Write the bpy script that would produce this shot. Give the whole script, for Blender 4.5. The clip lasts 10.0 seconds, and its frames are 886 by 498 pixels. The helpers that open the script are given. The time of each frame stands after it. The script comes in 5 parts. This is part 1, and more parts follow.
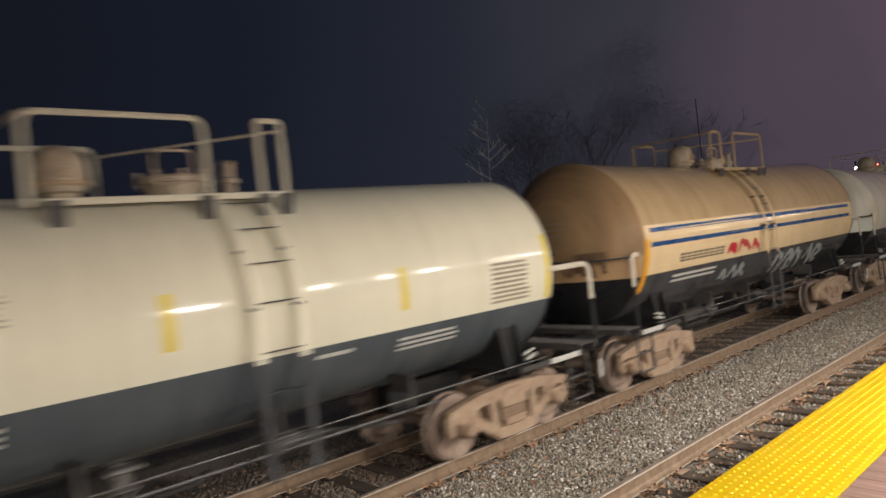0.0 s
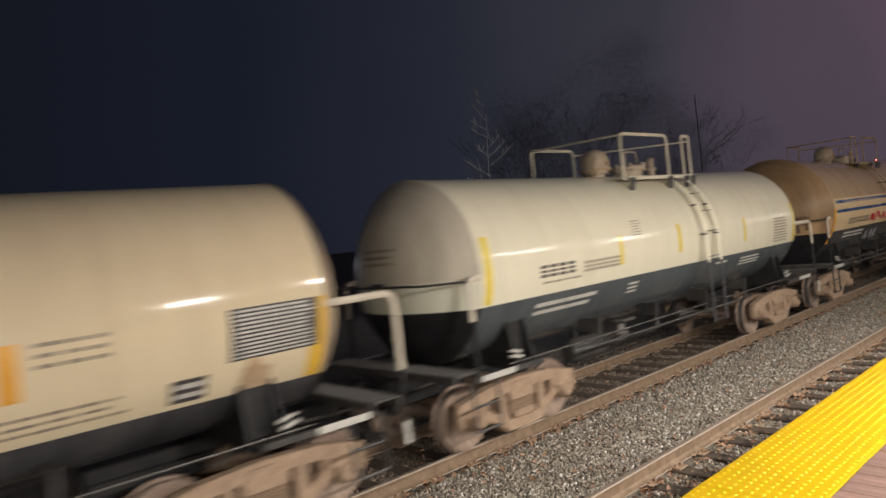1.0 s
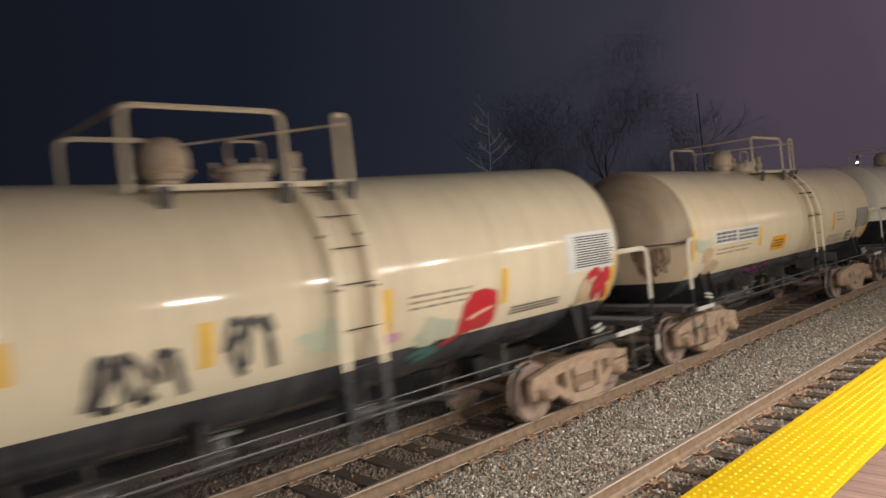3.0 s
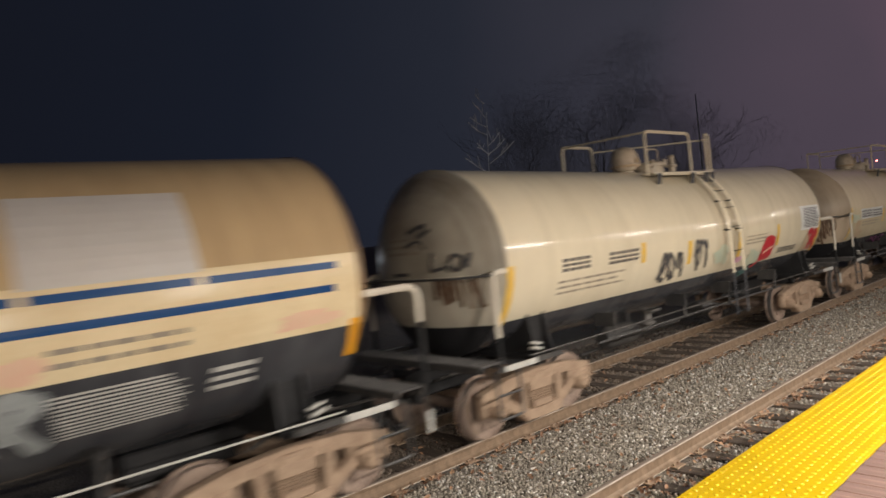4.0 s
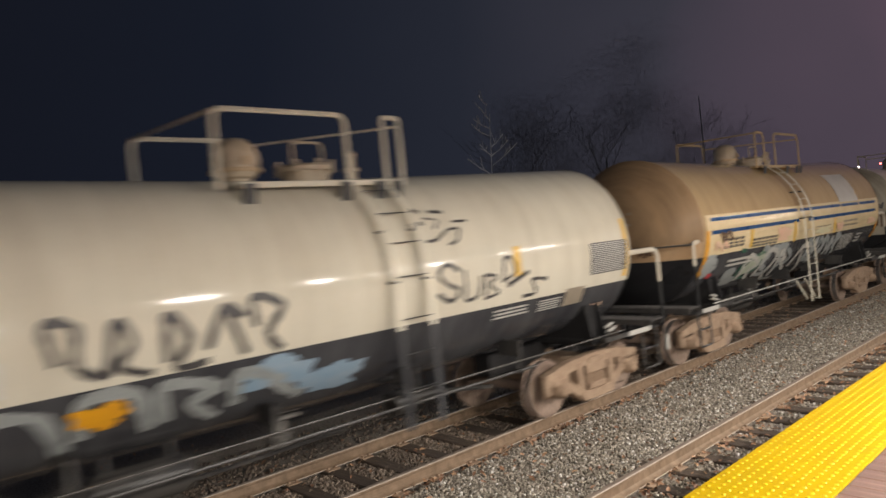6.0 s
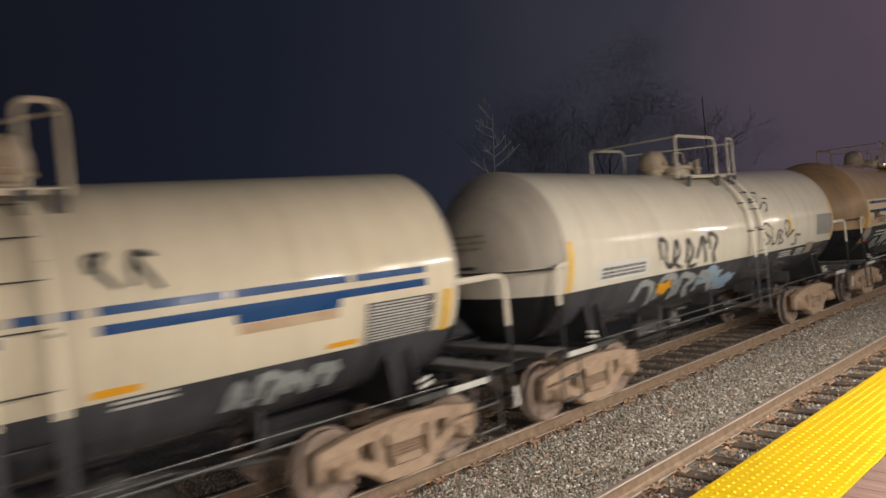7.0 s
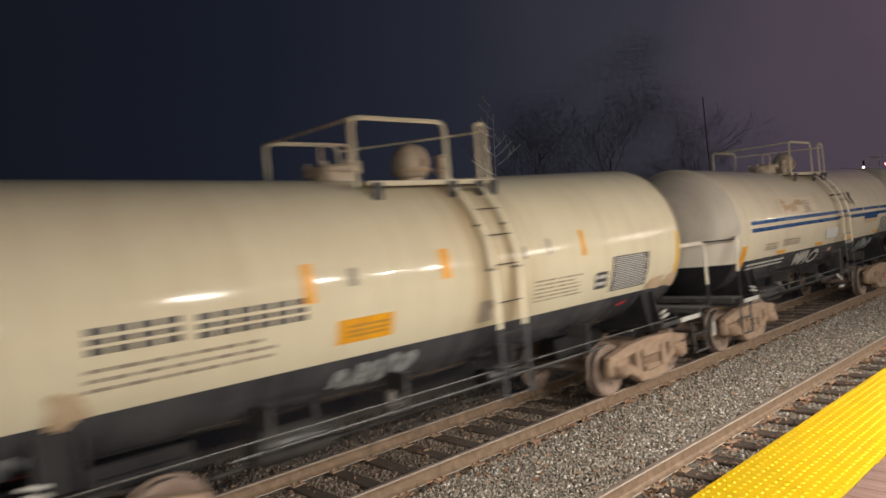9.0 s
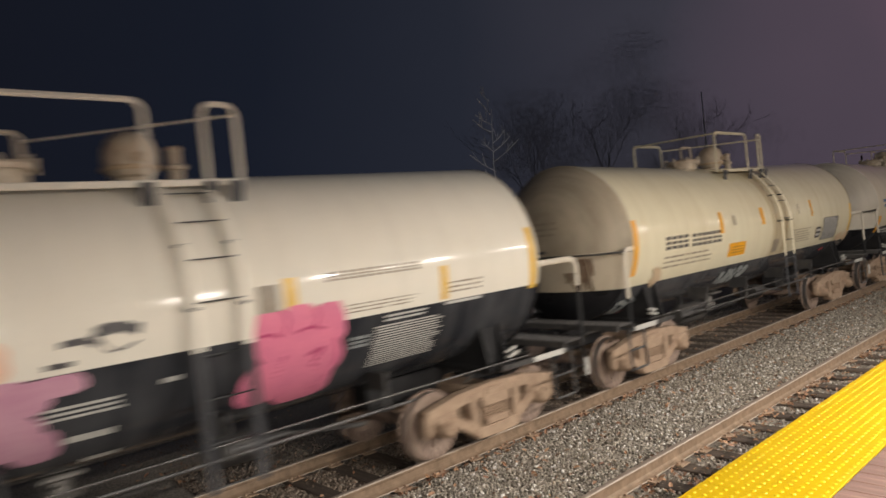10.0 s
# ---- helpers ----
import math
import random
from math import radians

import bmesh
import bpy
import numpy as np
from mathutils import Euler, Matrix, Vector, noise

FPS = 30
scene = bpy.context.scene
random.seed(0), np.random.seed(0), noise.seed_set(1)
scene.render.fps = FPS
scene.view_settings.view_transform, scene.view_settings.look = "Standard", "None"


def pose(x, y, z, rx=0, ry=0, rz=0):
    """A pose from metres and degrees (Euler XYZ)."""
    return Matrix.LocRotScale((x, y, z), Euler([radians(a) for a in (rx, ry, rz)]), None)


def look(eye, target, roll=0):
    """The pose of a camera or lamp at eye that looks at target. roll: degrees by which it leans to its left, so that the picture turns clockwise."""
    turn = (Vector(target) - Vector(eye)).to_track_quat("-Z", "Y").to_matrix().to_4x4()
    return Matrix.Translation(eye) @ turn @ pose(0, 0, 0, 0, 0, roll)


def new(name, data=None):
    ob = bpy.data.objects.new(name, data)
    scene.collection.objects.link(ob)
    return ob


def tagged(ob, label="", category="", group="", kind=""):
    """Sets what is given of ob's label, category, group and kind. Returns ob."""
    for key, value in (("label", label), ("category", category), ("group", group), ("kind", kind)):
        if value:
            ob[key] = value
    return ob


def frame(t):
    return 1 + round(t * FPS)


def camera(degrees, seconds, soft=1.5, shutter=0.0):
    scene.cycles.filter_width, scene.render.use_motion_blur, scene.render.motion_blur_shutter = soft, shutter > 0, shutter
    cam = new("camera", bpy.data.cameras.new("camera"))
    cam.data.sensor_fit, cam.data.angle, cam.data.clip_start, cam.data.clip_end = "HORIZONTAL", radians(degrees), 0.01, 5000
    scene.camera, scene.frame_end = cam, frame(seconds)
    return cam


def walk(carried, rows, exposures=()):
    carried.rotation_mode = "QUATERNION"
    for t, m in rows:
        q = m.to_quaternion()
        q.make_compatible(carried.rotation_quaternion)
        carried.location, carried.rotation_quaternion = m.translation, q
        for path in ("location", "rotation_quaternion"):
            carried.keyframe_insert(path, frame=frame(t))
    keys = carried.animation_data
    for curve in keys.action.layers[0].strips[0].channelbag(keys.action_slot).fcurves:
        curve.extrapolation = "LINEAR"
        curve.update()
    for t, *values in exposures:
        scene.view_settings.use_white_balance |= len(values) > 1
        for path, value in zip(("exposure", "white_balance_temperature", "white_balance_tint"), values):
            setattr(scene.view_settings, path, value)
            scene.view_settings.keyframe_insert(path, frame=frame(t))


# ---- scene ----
# The camera stands on the platform and sways a little in the hand.
# x: away from the passing train's track, y: along the tracks, z: up from the rail tops.
cam = camera(67.6, 10.0, soft=1.6, shutter=0.5)
EYE = (7.248, 0.0, 2.773)
SWAY = [  # seconds, yaw, pitch, turn about the lens
    (0.0, 48.17, -0.38, -6.35), (0.5, 48.14, -0.52, -6.35), (1.0, 48.13, -0.70, -6.42), (1.5, 48.16, -0.78, -6.50),
    (2.0, 48.23, -0.86, -6.43), (2.5, 48.32, -0.87, -6.38), (4.0, 48.12, -0.91, -6.05), (4.5, 48.08, -0.96, -5.93),
    (5.0, 48.08, -0.94, -5.88), (5.5, 48.17, -0.85, -5.83), (7.0, 48.58, -0.64, -5.86), (7.5, 48.57, -0.54, -5.90),
    (8.0, 48.56, -0.50, -5.93), (8.5, 48.58, -0.55, -5.86), (9.0, 48.64, -0.64, -5.91), (9.5, 48.61, -0.80, -5.94),
    (10.0, 48.54, -1.09, -5.91),
]
walk(cam, [(t, pose(*EYE, 90 + pitch, 0, yaw) @ pose(0, 0, 0, 0, 0, turn)) for t, yaw, pitch, turn in SWAY])
scene.view_settings.exposure = 0.0

SPEED = 8.93          # metres a second along +y
P_EDGE, P_TOP = 5.342, 1.249
NEAR_TRACK = 3.778    # centre of the empty track
TIE_Z = -0.185        # top of the ties


# ---------- node helpers ----------
class Mat:
    """A small builder for procedural materials."""

    def __init__(self, name):
        self.m = bpy.data.materials.new(name)
        self.m.use_nodes = True
        self.t = self.m.node_tree
        self.n = self.t.nodes
        self.b = self.n["Principled BSDF"]
        self.co = self.n.new("ShaderNodeTexCoord")

    def link(self, a, b):
        self.t.links.new(a, b)

    def noise(self, scale, detail=4.0, stretch=None, rough=0.6):
        nz = self.n.new("ShaderNodeTexNoise")
        nz.inputs["Scale"].default_value, nz.inputs["Detail"].default_value = scale, detail
        nz.inputs["Roughness"].default_value = rough
        src = self.co.outputs["Object"]
        if stretch:
            mp = self.n.new("ShaderNodeMapping")
            mp.inputs["Scale"].default_value = stretch
            self.link(src, mp.inputs["Vector"])
            src = mp.outputs["Vector"]
        self.link(src, nz.inputs["Vector"])
        return nz.outputs["Fac"]

    def span(self, src, lo, hi, to_lo=0.0, to_hi=1.0):
        r = self.n.new("ShaderNodeMapRange")
        r.inputs["From Min"].default_value, r.inputs["From Max"].default_value = lo, hi
        r.inputs["To Min"].default_value, r.inputs["To Max"].default_value = to_lo, to_hi
        self.link(src, r.inputs["Value"])
        return r.outputs["Result"]

    def math(self, op, a, b=None):
        k = self.n.new("ShaderNodeMath")
        k.operation = op
        for i, v in enumerate((a, b)):
            if v is None:
                continue
            if isinstance(v, (int, float)):
                k.inputs[i].default_value = v
            else:
                self.link(v, k.inputs[i])
        return k.outputs[0]

    def mix(self, fac, a, b):
        k = self.n.new("ShaderNodeMix")
        k.data_type = "RGBA"
        for sock, v in ((k.inputs[0], fac), (k.inputs[6], a), (k.inputs[7], b)):
            if isinstance(v, (int, float)):
                sock.default_value = v
            elif isinstance(v, tuple):
                sock.default_value = (*v, 1)
            else:
                self.link(v, sock)
        return k.outputs[2]

    def xyz(self):
        s = self.n.new("ShaderNodeSeparateXYZ")
        self.link(self.co.outputs["Object"], s.inputs[0])
        return s.outputs

    def rand(self):
        return self.n.new("ShaderNodeObjectInfo").outputs["Random"]

    def island(self):
        return self.n.new("ShaderNodeNewGeometry").outputs["Random Per Island"]

    def bump(self, src, strength, dist=0.01):
        k = self.n.new("ShaderNodeBump")
        k.inputs["Strength"].default_value, k.inputs["Distance"].default_value = strength, dist
        self.link(src, k.inputs["Height"])
        self.link(k.outputs[0], self.b.inputs["Normal"])

    def done(self, color, rough=0.6, metal=0.0):
        for key, v in (("Base Color", color), ("Roughness", rough), ("Metallic", metal)):
            if isinstance(v, (int, float)):
                self.b.inputs[key].default_value = v
            elif isinstance(v, tuple):
                self.b.inputs[key].default_value = (*v, 1)
            else:
                self.link(v, self.b.inputs[key])
        return self.m


def plain(name, color, other, rough=0.6, metal=0.0, scale=6.0, bump=0.15, gloss=0.5):
    """Two tones of one surface, mottled coarsely and finely."""
    k = Mat(name)
    coarse, fine = k.noise(scale), k.noise(scale * 9, 3)
    f = k.math("ADD", k.math("MULTIPLY", k.span(coarse, 0.35, 0.7), 0.65), k.math("MULTIPLY", k.span(fine, 0.35, 0.7), 0.35))
    if bump:
        k.bump(fine, bump)
    k.b.inputs["Specular IOR Level"].default_value = gloss
    return k.done(k.mix(f, color, other), k.span(coarse, 0.3, 0.7, rough - 0.08, rough + 0.1), metal)


def glow(name, color, strength):
    k = Mat(name)
    k.b.inputs["Emission Color"].default_value = (*color, 1)
    k.b.inputs["Emission Strength"].default_value = strength
    return k.done(color, 0.5)


# ---------- night sky: town glow in the mist down the line ----------
world = bpy.data.worlds.new("night_sky")
world.use_nodes = True
scene.world = world
wt = world.node_tree
wc = wt.nodes.new("ShaderNodeTexCoord")
wd = wt.nodes.new("ShaderNodeVectorMath")
wd.operation = "DOT_PRODUCT"
wd.inputs[1].default_value = Vector((0.02, 1.0, 0.10)).normalized()
wt.links.new(wc.outputs["Generated"], wd.inputs[0])
wn = wt.nodes.new("ShaderNodeTexNoise")
wn.inputs["Scale"].default_value, wn.inputs["Detail"].default_value = 2.2, 3
wt.links.new(wc.outputs["Generated"], wn.inputs["Vector"])
wa = wt.nodes.new("ShaderNodeMath")
wa.operation = "MULTIPLY_ADD"
wa.inputs[1].default_value, wa.inputs[2].default_value = 0.14, -0.07
wt.links.new(wn.outputs["Fac"], wa.inputs[0])
ws = wt.nodes.new("ShaderNodeMath")
wt.links.new(wd.outputs["Value"], ws.inputs[0])
wt.links.new(wa.outputs[0], ws.inputs[1])
wr = wt.nodes.new("ShaderNodeValToRGB")
ramp = wr.color_ramp
ramp.elements[0].position, ramp.elements[0].color = 0.10, (0.0068, 0.0080, 0.0135, 1)
ramp.elements[1].position, ramp.elements[1].color = 1.0, (0.150, 0.085, 0.120, 1)
for at, col in ((0.45, (0.0092, 0.0116, 0.0200)), (0.68, (0.0180, 0.0205, 0.0310)), (0.86, (0.0400, 0.0385, 0.0520)), (0.95, (0.0760, 0.0570, 0.0780))):
    e = ramp.elements.new(at)
    e.color = (*col, 1)
wt.links.new(ws.outputs[0], wr.inputs[0])
wt.links.new(wr.outputs[0], wt.nodes["Background"].inputs["Color"])
wt.nodes["Background"].inputs["Strength"].default_value = 1.0


# ---------- platform lamps mirrored in the tanks' flanks, with two added fill lamps ---
def platform_and_fill_light(y, watts, length, z):
    data = bpy.data.lights.new("platform_and_fill_light", "AREA")
    data.shape, data.size, data.size_y, data.energy, data.color = "RECTANGLE", length, 0.07, watts, (1.0, 0.925, 0.85)
    ob = new("platform_and_fill_light", data)
    ob.matrix_world = look((8.6, y, z), (7.8, y, z - 2.7))
    return ob


# The low first two are unseen fill, added to brighten near flanks and bellies.
for lamp_y, watts, length, lamp_z in ((-1.6, 268, 0.6, 2.75), (1.2, 268, 0.6, 2.75), (5.0, 480, 0.8, 3.6), (8.0, 260, 0.25, 3.9), (9.9, 165, 0.25, 3.9), (11.4, 280, 0.25, 3.9),
                                      (15.2, 275, 2.5, 4.0), (21.0, 195, 3.0, 4.0), (27.0, 165, 3.0, 4.0), (33.0, 165, 3.0, 4.0)):
    platform_and_fill_light(lamp_y, watts, length, lamp_z)


# ---------- materials ----------
def tank_paint(name, upper, lower, z_line, grime=(0.22, 0.16, 0.10), amount=0.35, stain_y=0.0, stain=0.0, gloss=0.12, film=0.27):
    """Two-tone tank paint: a light upper coat over a dark lower one, with rain streaks and road film."""
    k = Mat(name)
    _, y, z = k.xyz()
    streak = k.noise(1.0, 5, (0.5, 5.5, 0.35))
    broad, fine = k.noise(0.8, 3), k.noise(26, 3)
    dirt = k.math("MULTIPLY", k.math("ADD", k.span(streak, 0.42, 0.78), k.span(broad, 0.45, 0.8)), amount)
    dirt = k.math("ADD", dirt, k.math("MULTIPLY", k.span(fine, 0.5, 0.8), 0.06))
    if stain:
        near_hatch = k.span(k.math("ABSOLUTE", k.math("SUBTRACT", y, stain_y)), 0.25, 0.9, stain, 0.0)
        dirt = k.math("ADD", dirt, k.math("MULTIPLY", near_hatch, k.span(streak, 0.30, 0.62)))
    top = k.mix(dirt, upper, grime)
    base = k.mix(k.math("MULTIPLY", k.math("ADD", k.span(streak, 0.4, 0.8), k.span(broad, 0.4, 0.8)), film), lower, (0.20, 0.20, 0.20))
    k.bump(k.noise(1.6, 2), 0.02, 0.02)
    k.b.inputs["Specular IOR Level"].default_value = 0.20
    return k.done(k.mix(k.math("GREATER_THAN", z, z_line), base, top), k.span(broad, 0.3, 0.7, gloss * 0.6, gloss * 1.4))


BLACK = plain("black_frame_paint", (0.035, 0.034, 0.035), (0.095, 0.088, 0.078), 0.42, 0.0, 3.0)
DUST = plain("dusty_cast_steel", (0.26, 0.17, 0.112), (0.48, 0.35, 0.24), 0.85, 0.0, 5.0, 0.4)
WHEEL = plain("rusty_wheel_steel", (0.17, 0.115, 0.088), (0.40, 0.30, 0.23), 0.75, 0.1, 4.0, 0.3)
TREAD = plain("polished_tread_steel", (0.35, 0.33, 0.31), (0.55, 0.52, 0.50), 0.3, 0.9, 8.0, 0.05)
GALV = plain("grey_grating_steel", (0.16, 0.15, 0.14), (0.30, 0.28, 0.25), 0.5, 0.4, 8.0)
PIPE = plain("greasy_black_pipe", (0.04, 0.037, 0.034), (0.11, 0.10, 0.09), 0.30, 0.0, 8.0, 0.05)
PALE_RAIL = plain("pale_rail_paint", (0.66, 0.62, 0.50), (0.44, 0.39, 0.30), 0.45, 0.0, 5.0)
CREAM_RAIL = plain("cream_rail_paint", (0.62, 0.52, 0.38), (0.36, 0.27, 0.19), 0.5, 0.0, 5.0)
BLUE = plain("blue_stripe_paint", (0.012, 0.058, 0.185), (0.022, 0.075, 0.18), 0.3, 0.0, 3.0, 0.05, 0.15)
YELLOW = plain("yellow_reflector_tape", (0.80, 0.50, 0.05), (0.62, 0.36, 0.07), 0.4, 0.0, 4.0, 0.05)
LEMON = plain("lemon_reflector_tape", (0.78, 0.60, 0.04), (0.66, 0.50, 0.05), 0.4, 0.0, 4.0, 0.05)
DECKING = plain("dark_grating_steel", (0.045, 0.043, 0.042), (0.13, 0.12, 0.11), 0.5, 0.2, 7.0)
# Sills and saddles take a blacker tone than the frame paint.
SILL = plain("deep_black_sill", (0.014, 0.014, 0.015), (0.036, 0.034, 0.033), 0.5, 0.0, 3.0, 0.15, 0.25)
ORANGE = plain("orange_placard_paint", (0.85, 0.40, 0.01), (0.65, 0.28, 0.03), 0.4, 0.0, 5.0, 0.05)
INK = plain("black_stencil_paint", (0.035, 0.033, 0.035), (0.11, 0.10, 0.095), 0.5, 0.0, 9.0, 0.0)
FADED = plain("faded_stencil_paint", (0.24, 0.20, 0.15), (0.38, 0.32, 0.24), 0.55, 0.0, 9.0, 0.0)
CHALK = plain("white_stencil_paint", (0.62, 0.60, 0.54), (0.34, 0.33, 0.30), 0.5, 0.0, 9.0, 0.0)
PLATE = plain("pale_notice_paint", (0.70, 0.70, 0.66), (0.55, 0.54, 0.50), 0.4, 0.0, 5.0, 0.0)
RED = plain("red_spray_paint", (0.55, 0.02, 0.035), (0.42, 0.06, 0.06), 0.4, 0.0, 4.0, 0.0)
PINK = plain("pink_spray_paint", (0.78, 0.23, 0.33), (0.62, 0.17, 0.27), 0.4, 0.0, 3.0, 0.0)
ROSE = plain("dusky_rose_spray_paint", (0.48, 0.22, 0.31), (0.62, 0.36, 0.42), 0.4, 0.0, 2.0, 0.0)
DEEP_PINK = plain("deep_pink_spray_line", (0.50, 0.06, 0.16), (0.40, 0.06, 0.14), 0.4, 0.0, 4.0, 0.0)
PINK_PALE = plain("pale_pink_spray_paint", (0.76, 0.44, 0.32), (0.72, 0.54, 0.36), 0.4, 0.0, 4.0, 0.0)
GREY_SPRAY = plain("silver_spray_paint", (0.42, 0.44, 0.43), (0.22, 0.24, 0.23), 0.4, 0.1, 3.0, 0.0)
GREEN_SPRAY = plain("pale_green_spray_paint", (0.40, 0.46, 0.36), (0.58, 0.55, 0.38), 0.45, 0.0, 4.0, 0.0)
RUST = plain("rust_patch", (0.42, 0.28, 0.16), (0.58, 0.45, 0.30), 0.7, 0.0, 3.0, 0.1)
SOOT = plain("dark_rust_run", (0.10, 0.055, 0.030), (0.20, 0.12, 0.07), 0.7, 0.0, 3.0, 0.1)
SILVER_PATCH = plain("pale_primer", (0.60, 0.56, 0.51), (0.52, 0.48, 0.43), 0.4, 0.0, 2.0, 0.0)


# ---------- mesh helpers ----------
def mesh_of(name, bm, mats, smooth=False):
    me = bpy.data.meshes.new(name)
    bmesh.ops.recalc_face_normals(bm, faces=bm.faces)
    bm.to_mesh(me)
    bm.free()
    for m in mats if isinstance(mats, (list, tuple)) else [mats]:
        me.materials.append(m)
    if smooth:
        me.polygons.foreach_set("use_smooth", [True] * len(me.polygons))
        me.set_sharp_from_angle(angle=radians(38))
    return me


def put(name, me, parent, m=None, label=""):
    ob = new(name, me)
    ob.parent = parent
    if m is not None:
        ob.matrix_basis = m
    if label:
        ob["label"] = label
    return ob


def part(name, bm, material, parent, label="", smooth=False):
    return put(name, mesh_of(name, bm, material, smooth), parent, None, label)


def box(bm, c, s, bevel=0.0, m=None, mat=0):
    before = len(bm.faces)
    r = bmesh.ops.create_cube(bm, size=1.0)
    t = Matrix.Translation(c) @ (m or Matrix()) @ Matrix.Diagonal((*s, 1))
    bmesh.ops.transform(bm, matrix=t, verts=r["verts"])
    if bevel:
        edges = {e for v in r["verts"] for e in v.link_edges}
        bmesh.ops.bevel(bm, geom=list(edges), offset=bevel, segments=1, affect="EDGES")
    if mat:
        bm.faces.ensure_lookup_table()
        for f in bm.faces[before:]:
            f.material_index = mat


def beam(bm, a, b, w, h, bevel=0.012):
    """A bar of section w across x and h in the plane of y and z, from a to b."""
    a, b = Vector(a), Vector(b)
    d = b - a
    ang = math.atan2(d.z, d.y)
    box(bm, (a + b) / 2, (w, d.length + h * 0.5, h), bevel, Matrix.Rotation(ang, 4, "X"))


def rounded(pts, r, n=4):
    """The polyline with its corners rounded."""
    pts = [Vector(p) for p in pts]
    out = [pts[0]]
    for a, b, c in zip(pts, pts[1:], pts[2:]):
        k = min(r, (a - b).length * 0.45, (c - b).length * 0.45)
        p, q = b + (a - b).normalized() * k, b + (c - b).normalized() * k
        out += [p.lerp(b, i / n).lerp(b.lerp(q, i / n), i / n) for i in range(n + 1)]
    return out + [pts[-1]]


def tube(bm, pts, r, n=8, ry=None):
    """A round (or flat) bar swept along points."""
    pts = [Vector(p) for p in pts]
    rings, ref = [], None
    for i, p in enumerate(pts):
        d = (pts[min(i + 1, len(pts) - 1)] - pts[max(i - 1, 0)]).normalized()
        if ref is None:
            ref = Vector((0, 0, 1)) if abs(d.z) < 0.9 else Vector((0, 1, 0))
        u = d.cross(ref).normalized()
        ref = u.cross(d).normalized()
        rings.append([bm.verts.new(p + u * math.cos(6.28318 * k / n) * r + ref * math.sin(6.28318 * k / n) * (ry or r)) for k in range(n)])
    for a, b in zip(rings, rings[1:]):
        for k in range(n):
            bm.faces.new((a[k], a[(k + 1) % n], b[(k + 1) % n], b[k]))
    bm.faces.new(rings[0])
    bm.faces.new(rings[-1])


def lathe(bm, profile, n, axis="Z", c=(0, 0, 0), mats=None):
    """A body of revolution from (radius, height) pairs about an axis through c."""
    turn = {"Z": Matrix(), "X": Matrix.Rotation(radians(90), 4, "Y"), "Y": Matrix.Rotation(radians(-90), 4, "X")}[axis]
    m = Matrix.Translation(c) @ turn
    rings = []
    for r, h in profile:
        if r < 1e-5:
            rings.append([bm.verts.new(m @ Vector((0, 0, h)))])
        else:
            rings.append([bm.verts.new(m @ Vector((r * math.cos(6.2831853 * k / n), r * math.sin(6.2831853 * k / n), h))) for k in range(n)])
    for i, (a, b) in enumerate(zip(rings, rings[1:])):
        for k in range(n):
            j = (k + 1) % n
            if len(a) == 1 and len(b) == 1:
                continue
            f = bm.faces.new((a[0], b[j], b[k]) if len(a) == 1 else (a[k], a[j], b[0]) if len(b) == 1 else (a[k], a[j], b[j], b[k]))
            if mats:
                f.material_index = mats[i]


def prism(bm, outline, x0, x1):
    """A plate with the outline (y, z), from x0 to x1."""
    a = [bm.verts.new((x0, y, z)) for y, z in outline]
    b = [bm.verts.new((x1, y, z)) for y, z in outline]
    bm.faces.new(a)
    bm.faces.new(b[::-1])
    for i in range(len(a)):
        j = (i + 1) % len(a)
        bm.faces.new((a[i], b[i], b[j], a[j]))


def solid(name, size, bevel, material):
    bm = bmesh.new()
    box(bm, (0, 0, 0), size, bevel)
    return mesh_of(name, bm, material)


# ---------- ground ----------
def grid_sheet(name, xs, ys, height, material):
    verts = [(x, y, height(x, y)) for y in ys for x in xs]
    w = len(xs)
    faces = [(j * w + i, j * w + i + 1, j * w + w + i + 1, j * w + w + i) for j in range(len(ys) - 1) for i in range(w - 1)]
    me = bpy.data.meshes.new(name)
    me.from_pydata(verts, [], faces)
    me.materials.append(material)
    me.polygons.foreach_set("use_smooth", [True] * len(me.polygons))
    return new(name, me)


SOIL = plain("dark_wet_soil", (0.10, 0.074, 0.055), (0.21, 0.155, 0.115), 0.8, 0.0, 0.6, 0.5)
k = Mat("ballast_bed")
bed_c = k.mix(k.span(k.noise(30, 4), 0.35, 0.7), (0.15, 0.125, 0.10), (0.38, 0.33, 0.27))
k.bump(k.noise(42, 3), 0.9, 0.03)
BED = k.done(bed_c, 0.9)

def ground_height(x, y):
    """Low bank beyond the tracks, its rise added to catch lamp light, flat land past it; the bed covers the ground
    between.
    """
    if -4.6 < x < 5.6:
        return -0.62
    if -14.5 < x < 0:
        return -0.09 + 0.075 * min(4.0, -4.7 - x)
    return -0.50


steps = [-2500, -800, -300, -120, -60, -30, -14, -9, -6, -4.7, -4.5, 5.5, 9, 14, 40, 120, 400, 2500]
ground = grid_sheet("ground", steps, [-2500, -600, -150, -40, -12, 0, 12, 25, 40, 60, 90, 150, 400, 1000, 2500], ground_height, SOIL)
tagged(ground, "dark brown bare ground beside the railway at night", "ground", kind="structure")


def bed_height(x, y):
    top = TIE_Z - 0.035
    # The far side tilts up towards the lamps so that it renders lighter.
    if x < -1.6:
        top += 0.042 * (-1.6 - x)
    if 1.02 < x < 2.75:
        top += 0.058 if x < 2.2 else 0.058 - 0.045 * (x - 2.2) / 0.55
    return top + 0.018 * noise.noise((x * 2.1, y * 2.1, 3.0)) + 0.012 * noise.noise((x * 7, y * 7, 9.0))


